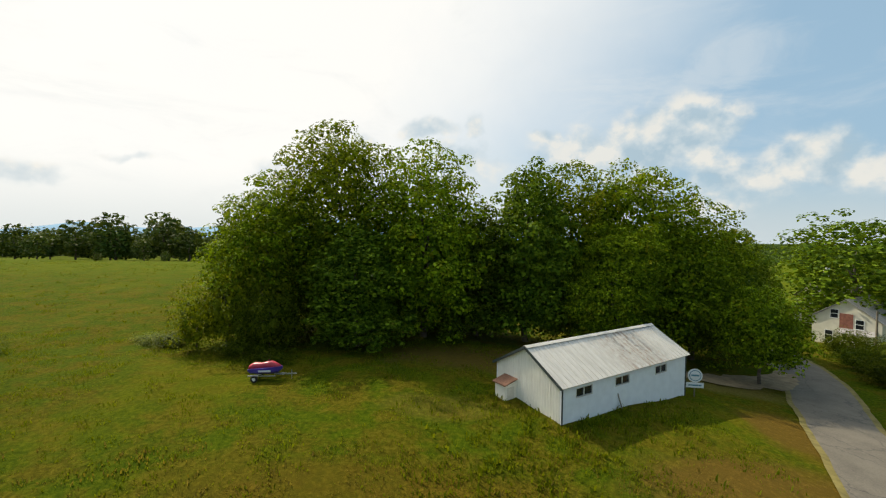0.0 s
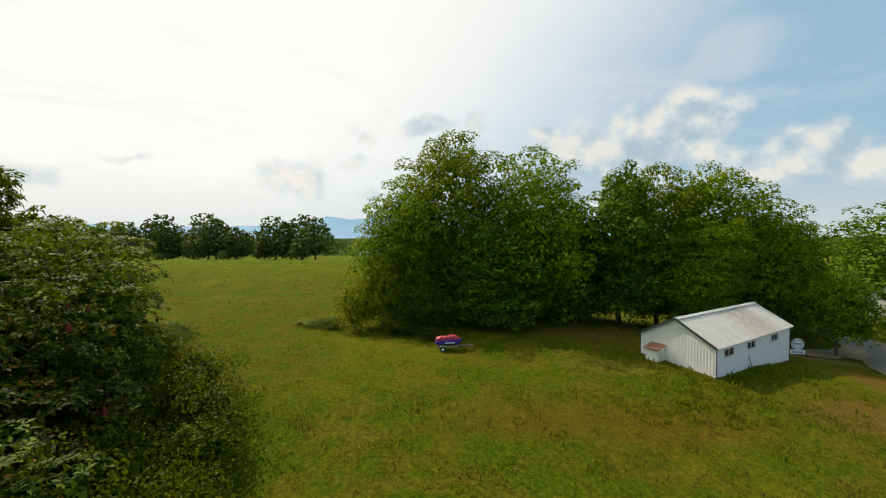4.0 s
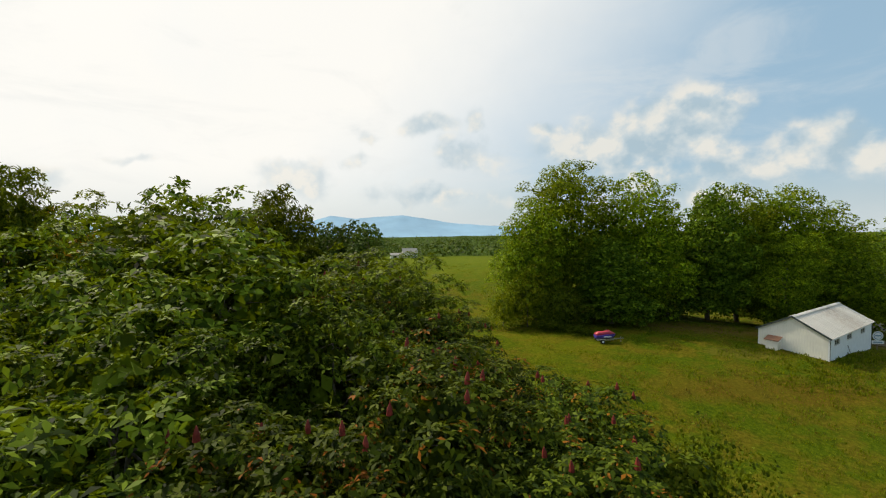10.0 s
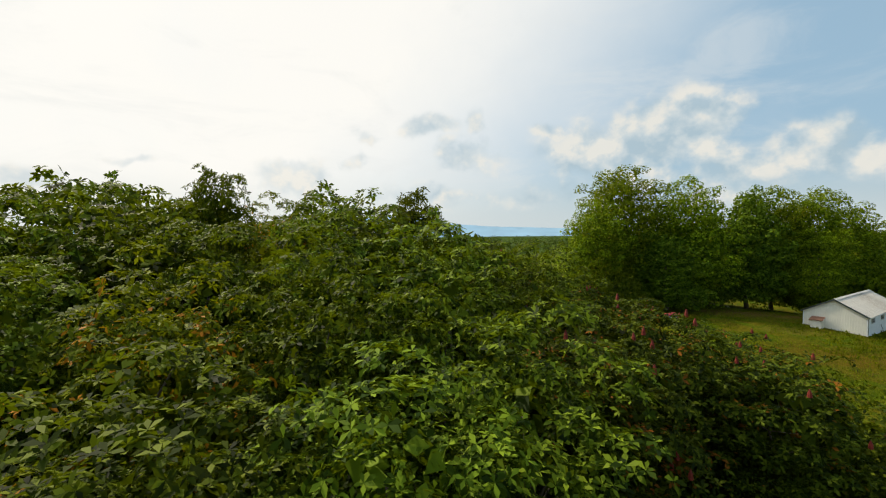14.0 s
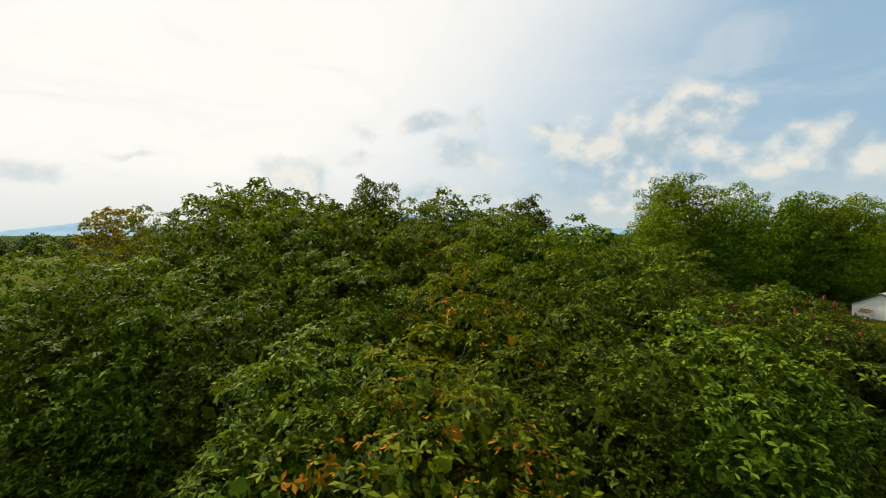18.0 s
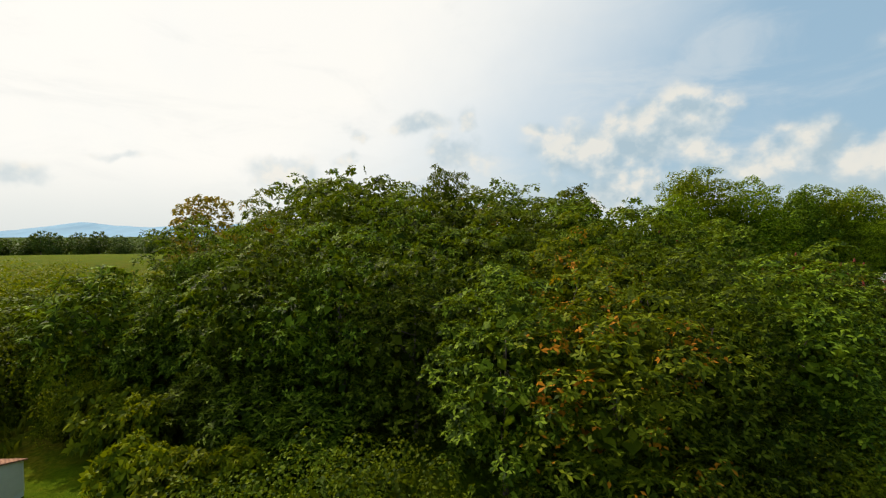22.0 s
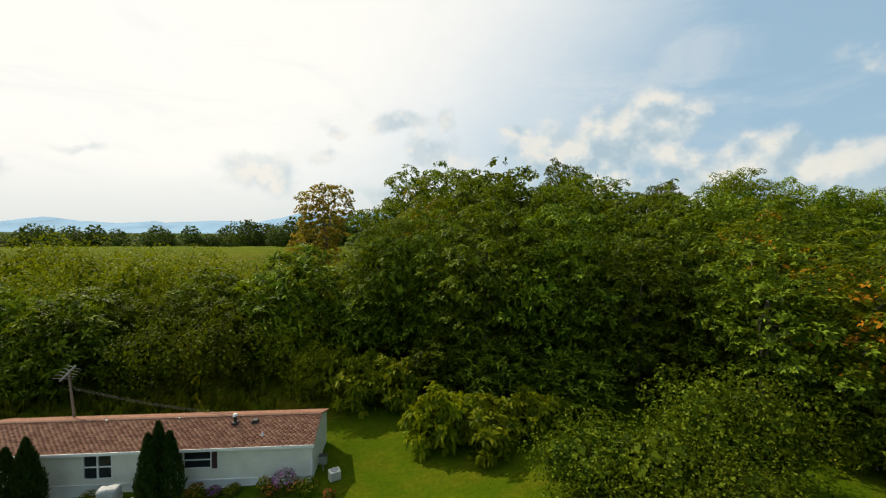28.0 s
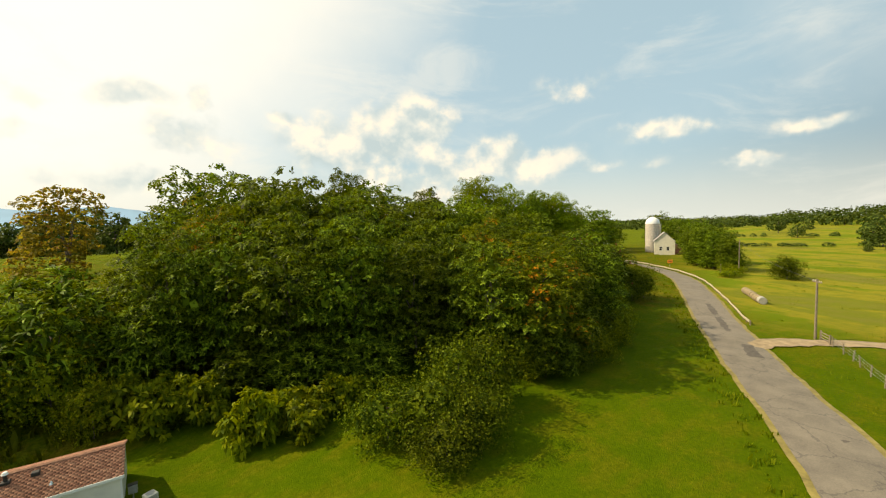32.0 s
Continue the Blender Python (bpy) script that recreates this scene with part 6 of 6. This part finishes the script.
def make_house(name, at, turn, L, W, H, R, wall, roof, label, wins=(), gable_wins=(), chimney=None, category="house"):
    """A gabled house: ridge along local x, the gable end at x = 0."""
    h = thing(name, (at[0], at[1], ground_z(*at) - 0.1), label, category, turn=turn)
    part("front_wall", wall_with_holes(L, H, list(wins), 0.2), wall, h)
    part("back_wall", boxed((0, W - 0.2, 0), (L, W, H)), wall, h)
    for x in (0.0, L - 0.2):
        o = part("gable_wall", prism(bmesh.new(), [(0.2, 0), (W - 0.2, 0), (W - 0.2, H), (W / 2, R - 0.1), (0.2, H)], 0, 0.2), wall, h)
        o.matrix_local = Matrix.Translation((x + 0.2, 0, 0)) @ Matrix.Rotation(radians(90), 4, "Z")
    pitch = math.atan2(R - H, W / 2)
    slope = (W / 2 + 0.35) / math.cos(pitch)
    bz = H - 0.35 * math.tan(pitch) + 0.08
    for side in (0, 1):
        o = part("roof", boxed((-0.3, 0, -0.08), (L + 0.3, slope, 0.02)), roof, h)
        o.matrix_local = Matrix.Translation((0, -0.35, bz)) @ Matrix.Rotation(pitch, 4, "X") if side == 0 else Matrix.Translation((L, W + 0.35, bz)) @ Matrix.Rotation(math.pi, 4, "Z") @ Matrix.Rotation(pitch, 4, "X")
    for w in wins:
        window(h, *w)
    for y0, y1, z0, z1 in gable_wins:
        g = part("gable_window", boxed((-0.02, y0, z0), (0.02, y1, z1)), GLASS_DARK, h)
        e = 0.09
        for lo, hi in (((-0.05, y0 - e, z0 - e), (0.0, y1 + e, z0)), ((-0.05, y0 - e, z1), (0.0, y1 + e, z1 + e)), ((-0.05, y0 - e, z0), (0.0, y0, z1)), ((-0.05, y1, z0), (0.0, y1 + e, z1)), ((-0.04, y0, (z0 + z1) / 2 - 0.04), (0.0, y1, (z0 + z1) / 2 + 0.04))):
            part("window_frame", boxed(lo, hi), WHITE_TRIM, g)
    if chimney:
        x, y, z = chimney
        ch = part("chimney", boxed((x - 0.4, y - 0.4, H), (x + 0.4, y + 0.4, z), 0.02), BRICK_RED, h)
        part("chimney_cap", boxed((x - 0.48, y - 0.48, z), (x + 0.48, y + 0.48, z + 0.15)), CONCRETE, ch)
    return h


fh = make_house("farmhouse", (66.0, 73.0), 32, 12, 8.2, 4.6, 7.6, CLAP, GREY_ROOF, "cream clapboard farmhouse with gabled roof", [(2, 2.9, 1.0, 2.4), (5, 5.9, 1.0, 2.4), (8.5, 9.4, 1.0, 2.4)], [(2.0, 2.9, 3.2, 4.6), (5.0, 5.9, 4.6, 5.9), (5.6, 6.5, 1.0, 2.4)])
part("porch_roof", prism(bmesh.new(), [(-2.2, 2.5), (0, 3.0), (0, 3.1), (-2.2, 2.6)], 0.4, 4.6), GREY_ROOF, fh)
for y in (0.6, 4.4):
    part("porch_post", boxed((-2.1, y - 0.06, -0.2), (-1.98, y + 0.06, 2.52)), WHITE_TRIM, fh)
part("rusty_panel", boxed((-0.06, 3.2, 3.1), (-0.022, 4.8, 5.4)), RUSTY, fh, "rust-red sheet on the gable")
make_house("neighbour_house", (74.5, 92.0), -8, 9, 8, 5.4, 8.0, CLAP, GREY_ROOF, "pale house with grey roof and brick chimney", [(1.5, 2.4, 1.0, 2.4), (4, 4.9, 1.0, 2.4), (6.5, 7.4, 1.0, 2.4)], [(2.0, 2.8, 3.4, 4.8)], (2.2, 3.4, 9.6))
fl = thing("vent_stack", (79.5, 97.0, ground_z(79.5, 97)), "tall white vent stack beside house", "vent stack")
part("stack", tube(bmesh.new(), (0, 0, -0.3), (0, 0, 11.0), 0.5, 0.5, 16), WHITE_TRIM, fl)
part("stack_cap", tube(bmesh.new(), (0, 0, 11.0), (0, 0, 11.4), 0.6, 0.2, 16), GALV, fl)
make_house("valley_house", (-70.0, 300.0), 12, 11, 8, 4.2, 7.4, WHITE_TRIM, GREY_ROOF, "white gabled house in the valley behind the field", [(1.5, 2.6, 1.0, 2.4), (4.5, 5.6, 1.0, 2.4), (8, 9.1, 1.0, 2.4)], [(3.4, 4.6, 4.2, 5.6)])
make_house("valley_garage", (-79.0, 298.0), 12, 8, 6, 2.4, 3.9, WHITE_TRIM, GREY_ROOF, "low white garage beside the valley house", [(2, 4.5, 0.3, 2.0)], category="garage")
make_house("far_barn", (330.0, 26.0), -70, 26, 12, 3.6, 6.0, WHITE_TRIM, FRAME_WHITE, "long low white barn beyond the pastures", [(3, 5, 0.8, 2.4), (12, 14, 0.8, 2.4), (20, 22, 0.8, 2.4)], category="barn")
br = make_house("barn", (84.0, 51.5), 30, 10, 8, 6.2, 10.0, CLAP, GREY_ROOF, "cream gabled barn in front of the silo", [(3, 5, 0.6, 2.6)], [(2.2, 3.2, 2.0, 3.6), (5.0, 6.0, 2.0, 3.6)], category="barn")
part("side_shed", boxed((2.0, -3.0, -0.3), (9.0, -0.01, 4.2), 0.03), RUSTY, br, "rust-red lean-to shed")

si = thing("silo", (94.5, 67.5, ground_z(94.5, 67.5)), "pale stave silo with domed metal top", "silo")
part("barrel", tube(bmesh.new(), (0, 0, -0.4), (0, 0, 13.6), 3.1, 3.1, 36), STAVES, si)
for i in range(17):
    part("hoop", tube(bmesh.new(), (0, 0, 0.5 + i * 0.78), (0, 0, 0.58 + i * 0.78), 3.15, 3.15, 36), GALV, si)
b = bmesh.new()
bmesh.ops.create_uvsphere(b, u_segments=28, v_segments=14, radius=3.2)
bmesh.ops.delete(b, geom=[v for v in b.verts if v.co.z < -0.01], context="VERTS")
b.transform(Matrix.Translation((0, 0, 13.55)))
part("dome", b, SIGN_WHITE, si, "pale metal dome", smooth=True)
part("chute", boxed((-0.5, -3.9, -0.3), (0.5, -3.05, 13.4), 0.05), STAVES, si)


def make_pole(x, y, top, arm, label, turn=0):
    z = ground_z(x, y)
    u = thing("utility_pole", (x, y, z), label, "utility pole", "utility poles", turn=turn)
    h = top - z
    part("pole", tube(bmesh.new(), (0, 0, -0.5), (0, 0, h), 0.15, 0.11, 12), OLD_WOOD, u)
    if arm:
        a = part("crossarm", boxed((-1.0, -0.06, h - 0.45), (1.0, 0.06, h - 0.33)), OLD_WOOD, u)
        for k in (-0.9, -0.45, 0.45, 0.9):
            part("insulator", tube(bmesh.new(), (k, 0, h - 0.33), (k, 0, h - 0.15), 0.04, 0.03, 8), CREAM, a)
    return u


make_pole(35.0, 9.0, 8.0, False, "plain weathered wooden utility pole beside trees")
make_pole(-28.5, -23.6, 6.2, True, "wooden utility pole with crossarm beside the track", 40)
make_pole(61.5, 69.5, 5.4, False, "wooden utility pole beside the farmhouse")
make_pole(30.2, 11.6, 1.2, False, "short dark post in the verge")
for k in (-0.8, 0.8):
    cable("power_line", (-28.5 + k * 0.77, -23.6 + k * 0.64, 5.9), (34.9, 9.0 + k * 0.2, 7.6), 1.0, "thin power line between utility poles", 0.012, "power lines")

# guard rail along the outer edge of the road
RAIL_STEEL = plain("pale_rail_steel", (0.40, 0.35, 0.25), 0.75, 0.25, 2.0)
gr = thing("guard_rail", (0, 0, 0), "pale steel guard rail on posts along the road", "guard rail")
rl = curve_points(ROAD, 2.0)
nr = np.gradient(rl, axis=0)
nr = np.stack([nr[:, 1], -nr[:, 0]], 1) / np.linalg.norm(nr, axis=1)[:, None]
edge = rl + nr * 3.4
edge = edge[(edge[:, 0] > -29) & (edge[:, 0] < 40)]
for i, (x, y) in enumerate(edge):
    z = ground_z(x, y)
    part("post", boxed((x - 0.07, y - 0.07, z - 0.3), (x + 0.07, y + 0.07, z + 0.72)), OLD_WOOD, gr)
    if i + 1 < len(edge):
        x2, y2 = edge[i + 1]
        z2 = ground_z(x2, y2)
        b = bmesh.new()
        d = Vector((x2 - x, y2 - y, z2 - z))
        prof = [(-0.02, 0.40), (-0.06, 0.47), (-0.02, 0.56), (-0.06, 0.65), (-0.02, 0.72), (0.02, 0.72), (0.02, 0.40)]
        side = Vector((d.y, -d.x, 0)).normalized() * -1
        r1 = [b.verts.new(Vector((x, y, z + h)) + side * (0.10 - w)) for w, h in prof]
        r2 = [b.verts.new(Vector((x2, y2, z2 + h)) + side * (0.10 - w)) for w, h in prof]
        for k in range(len(prof)):
            b.faces.new((r1[k], r1[(k + 1) % len(prof)], r2[(k + 1) % len(prof)], r2[k]))
        part("rail", b, RAIL_STEEL, gr)
ws = thing("warning_sign", (37.5, 29.5, ground_z(37.5, 29.5)), "orange diamond warning sign on a post", "road sign", turn=-55)
ORANGE = plain("orange_sign", (0.75, 0.22, 0.02), 0.5, 0.08, 3.0)
part("post", boxed((-0.04, 0.0, -0.3), (0.04, 0.06, 2.0)), GALV, ws)
part("panel", boxed((-0.75, -0.04, 1.1), (0.75, 0.0, 2.2), 0.02), ORANGE, ws)
part("print_bar", boxed((-0.45, -0.05, 1.55), (0.45, -0.041, 1.75)), BLACK, ws)

# round bales in one row
HAY = plain("bleached_hay", (0.24, 0.19, 0.11), 0.95, 0.3, 4.0, relief=0.8)
WRAP = plain("bale_wrap", (0.34, 0.33, 0.29), 0.6, 0.12, 3.0)
for i in range(8):
    t = i / 7
    x, y = -9.5 + 10.5 * t, -11.4 + 6.3 * t
    bl = thing("round_bale", (x, y, ground_z(x, y)), "bleached round hay bale lying in a row" if i else "pale wrapped round bale at the end of the row", "hay bale", "hay bales", turn=31)
    b = bmesh.new()
    bmesh.ops.create_cone(b, cap_ends=True, segments=24, radius1=0.66, radius2=0.66, depth=1.62, matrix=Matrix.Translation((0, 0, 0.62)) @ Matrix.Rotation(radians(90), 4, "Y"))
    bmesh.ops.bevel(b, geom=[e for e in b.edges if len(e.link_faces) == 2 and abs(e.verts[0].co.x - e.verts[1].co.x) < 0.01], offset=0.1, segments=2, affect="EDGES")
    part("bale", b, HAY if i else WRAP, bl)

# post and wire fence beside the track
fc = thing("wire_fence", (0, 0, 0), "leaning wooden post and wire fence beside the track", "fence")
fx = [(-31.5, -26.0), (-33.5, -27.4), (-35.5, -28.6), (-37.6, -29.6), (-40.0, -30.8), (-42.4, -32.2), (-44.6, -33.8), (-46.8, -35.4), (-49.2, -37.2), (-51.8, -39.0)]
rnd = random.Random(3)
for i, (x, y) in enumerate(fx):
    z = ground_z(x, y)
    lean = Vector((rnd.uniform(-0.12, 0.12), rnd.uniform(-0.12, 0.12), 1.25))
    part("post", tube(bmesh.new(), (x, y, z - 0.3), Vector((x, y, z)) + lean, 0.07, 0.06, 8), OLD_WOOD, fc)
    if i + 1 < len(fx):
        x2, y2 = fx[i + 1]
        for k in (0.45, 0.8, 1.1):
            part("wire", tube(bmesh.new(), (x, y, z + k), (x2, y2, ground_z(x2, y2) + k), 0.012, 0.012, 4), GALV, fc)
gt = thing("track_gate", (-30.2, -25.0, ground_z(-30.2, -25.0)), "low wooden gate beside the gravel track", "gate", turn=35)
for x in (-1.2, 1.2):
    part("post", boxed((x - 0.07, -0.07, -0.3), (x + 0.07, 0.07, 1.3)), OLD_WOOD, gt)
for z in (0.4, 0.75, 1.1):
    part("rail", boxed((-1.13, -0.03, z - 0.05), (1.13, 0.03, z + 0.05)), OLD_WOOD, gt)

# darker patches of new asphalt
for i, (x, y, lx, ly) in enumerate(((-59.5, -33.2, 0.9, 0.5), (-30.0, -13.4, 4.6, 0.8), (-41.0, -20.8, 2.6, 1.1), (-21.0, -8.0, 4.0, 0.8))):
    o = ribbon("road_patch", curve_points([(x - lx * 0.86, y - lx * 0.52), (x, y), (x + lx * 0.86, y + lx * 0.52)], 0.5), -ly, ly, 0.145, PATCH, 4, 0.08)
    tagged(o, "dark patch of newer asphalt on the road", "road patch", kind="structure")


# ---- weeds and tall grass ----
WEED = leaf_material("weeds", (0.040, 0.064, 0.001), (0.085, 0.118, 0.003), (0.150, 0.175, 0.008), glow=0.5)
STRAW = leaf_material("dry_grass", (0.09, 0.085, 0.016), (0.15, 0.135, 0.028), (0.23, 0.19, 0.05), glow=0.5)


def blades(name, seed, spots, size, mat, label, spread=0.25, per=7, flat=0.5):
    """Tufts of narrow blades at the given spots."""
    rng = np.random.default_rng(seed)
    spots = np.asarray(spots, float)
    base = np.repeat(spots, per, axis=0)
    k = len(base)
    xy = base[:, :2] + rng.normal(0, spread, (k, 2))
    pts = np.column_stack([xy, height(xy[:, 0], xy[:, 1]) - 0.03])
    a = rng.random(k) * 2 * np.pi
    ray = np.stack([np.cos(a), np.sin(a), 0 * a], 1)
    s = (size * base[:, 2] * (0.5 + rng.random(k)))[:, None]
    side = np.stack([-np.sin(a), np.cos(a), 0 * a], 1) * s * 0.13
    up = np.array([0, 0, 1.0])
    mid = pts + up * s * 0.55 + ray * s * 0.2 * flat
    tip = pts + up * s * 0.85 + ray * s * 0.7 * flat
    v = np.stack([pts - side, pts + side, mid + side, mid - side, tip + side * 0.25, tip - side * 0.25], 1).reshape(-1, 3)
    o = (np.arange(k) * 6)[:, None]
    f = np.concatenate([o + [0, 1, 2, 3], o + [3, 2, 4, 5]])
    return tagged(new(name, mesh_np(name, v, f, mat)), label, "grass", kind="stuff")


rng = np.random.default_rng(15)


def scatter(count, x0, x1, y0, y1, keep):
    x, y = rng.uniform(x0, x1, count), rng.uniform(y0, y1, count)
    s = 0.6 + 0.8 * rng.random(count)
    w = np.array([keep(a, b) for a, b in zip(x, y)])
    ok = rng.random(count) < w
    return np.column_stack([x, y, s])[ok]


def road_gap(x, y):
    return float(np.min(np.hypot(line[:, 0] - x, line[:, 1] - y)))


def patchy(x, y, f=0.25):
    return max(0.0, min(1.0, 0.5 + 1.6 * noise.noise(Vector((x * f, y * f, 3.1)))))


def in_shed(x, y):
    v = pose(*SHED_AT, 0, 0, SHED_TURN).inverted() @ Vector((x, y, 0))
    return -0.1 < v.x < SHED_L + 0.1 and -0.1 < v.y < SHED_W + 0.1


far_from_road = lambda x, y: 1.0 if road_gap(x, y) > 5.0 and not in_shed(x, y) else 0.0
blades("field_grass", 71, scatter(15000, -56, 22, 16, 62, lambda x, y: 0.9 * patchy(x, y) * far_from_road(x, y)), 0.16, WEED, "short green grass tufts of the meadow")
blades("bank_weeds", 72, scatter(1500, -26, 16, 25, 35.5, lambda x, y: patchy(x, y, 0.4) ** 2 * far_from_road(x, y)), 0.17, STRAW, "tall dry weeds on the bank")
blades("shed_weeds", 73, scatter(1300, -2, 22, 32, 45, lambda x, y: far_from_road(x, y) * math.exp(-((x - 8 - (y - 38) * 0.9) ** 2) / 30)), 0.27, WEED, "lush green weeds round the shed")
blades("crest_grass", 74, scatter(4500, -150, 0, 60, 140, lambda x, y: patchy(x, y, 0.1)), 0.22, WEED, "long grass of the hay field")
blades("pasture_weeds", 75, scatter(5000, -60, 90, -60, 20, lambda x, y: 0.8 * patchy(x, y, 0.2) * (1.0 if y < x * 0.55 + 1 and road_gap(x, y) > 5.2 else 0.0)), 0.16, WEED, "dry stubble and weeds of the pasture")
blades("lawn_edge_weeds", 76, scatter(7500, -110, 20, -55, 18, lambda x, y: 1.0 if 3.9 < road_gap(x, y) < 6.2 and y > x * 0.55 + 2 else 0.0), 0.30, WEED, "ragged green grass along the road edge")
blades("thicket_weeds", 77, scatter(2200, -150, -90, -6, 34, lambda x, y: 0.9 if y > 0.55 * (x + 97) + 4 else 0.0), 0.8, WEED, "rank green weeds between the shrubs")
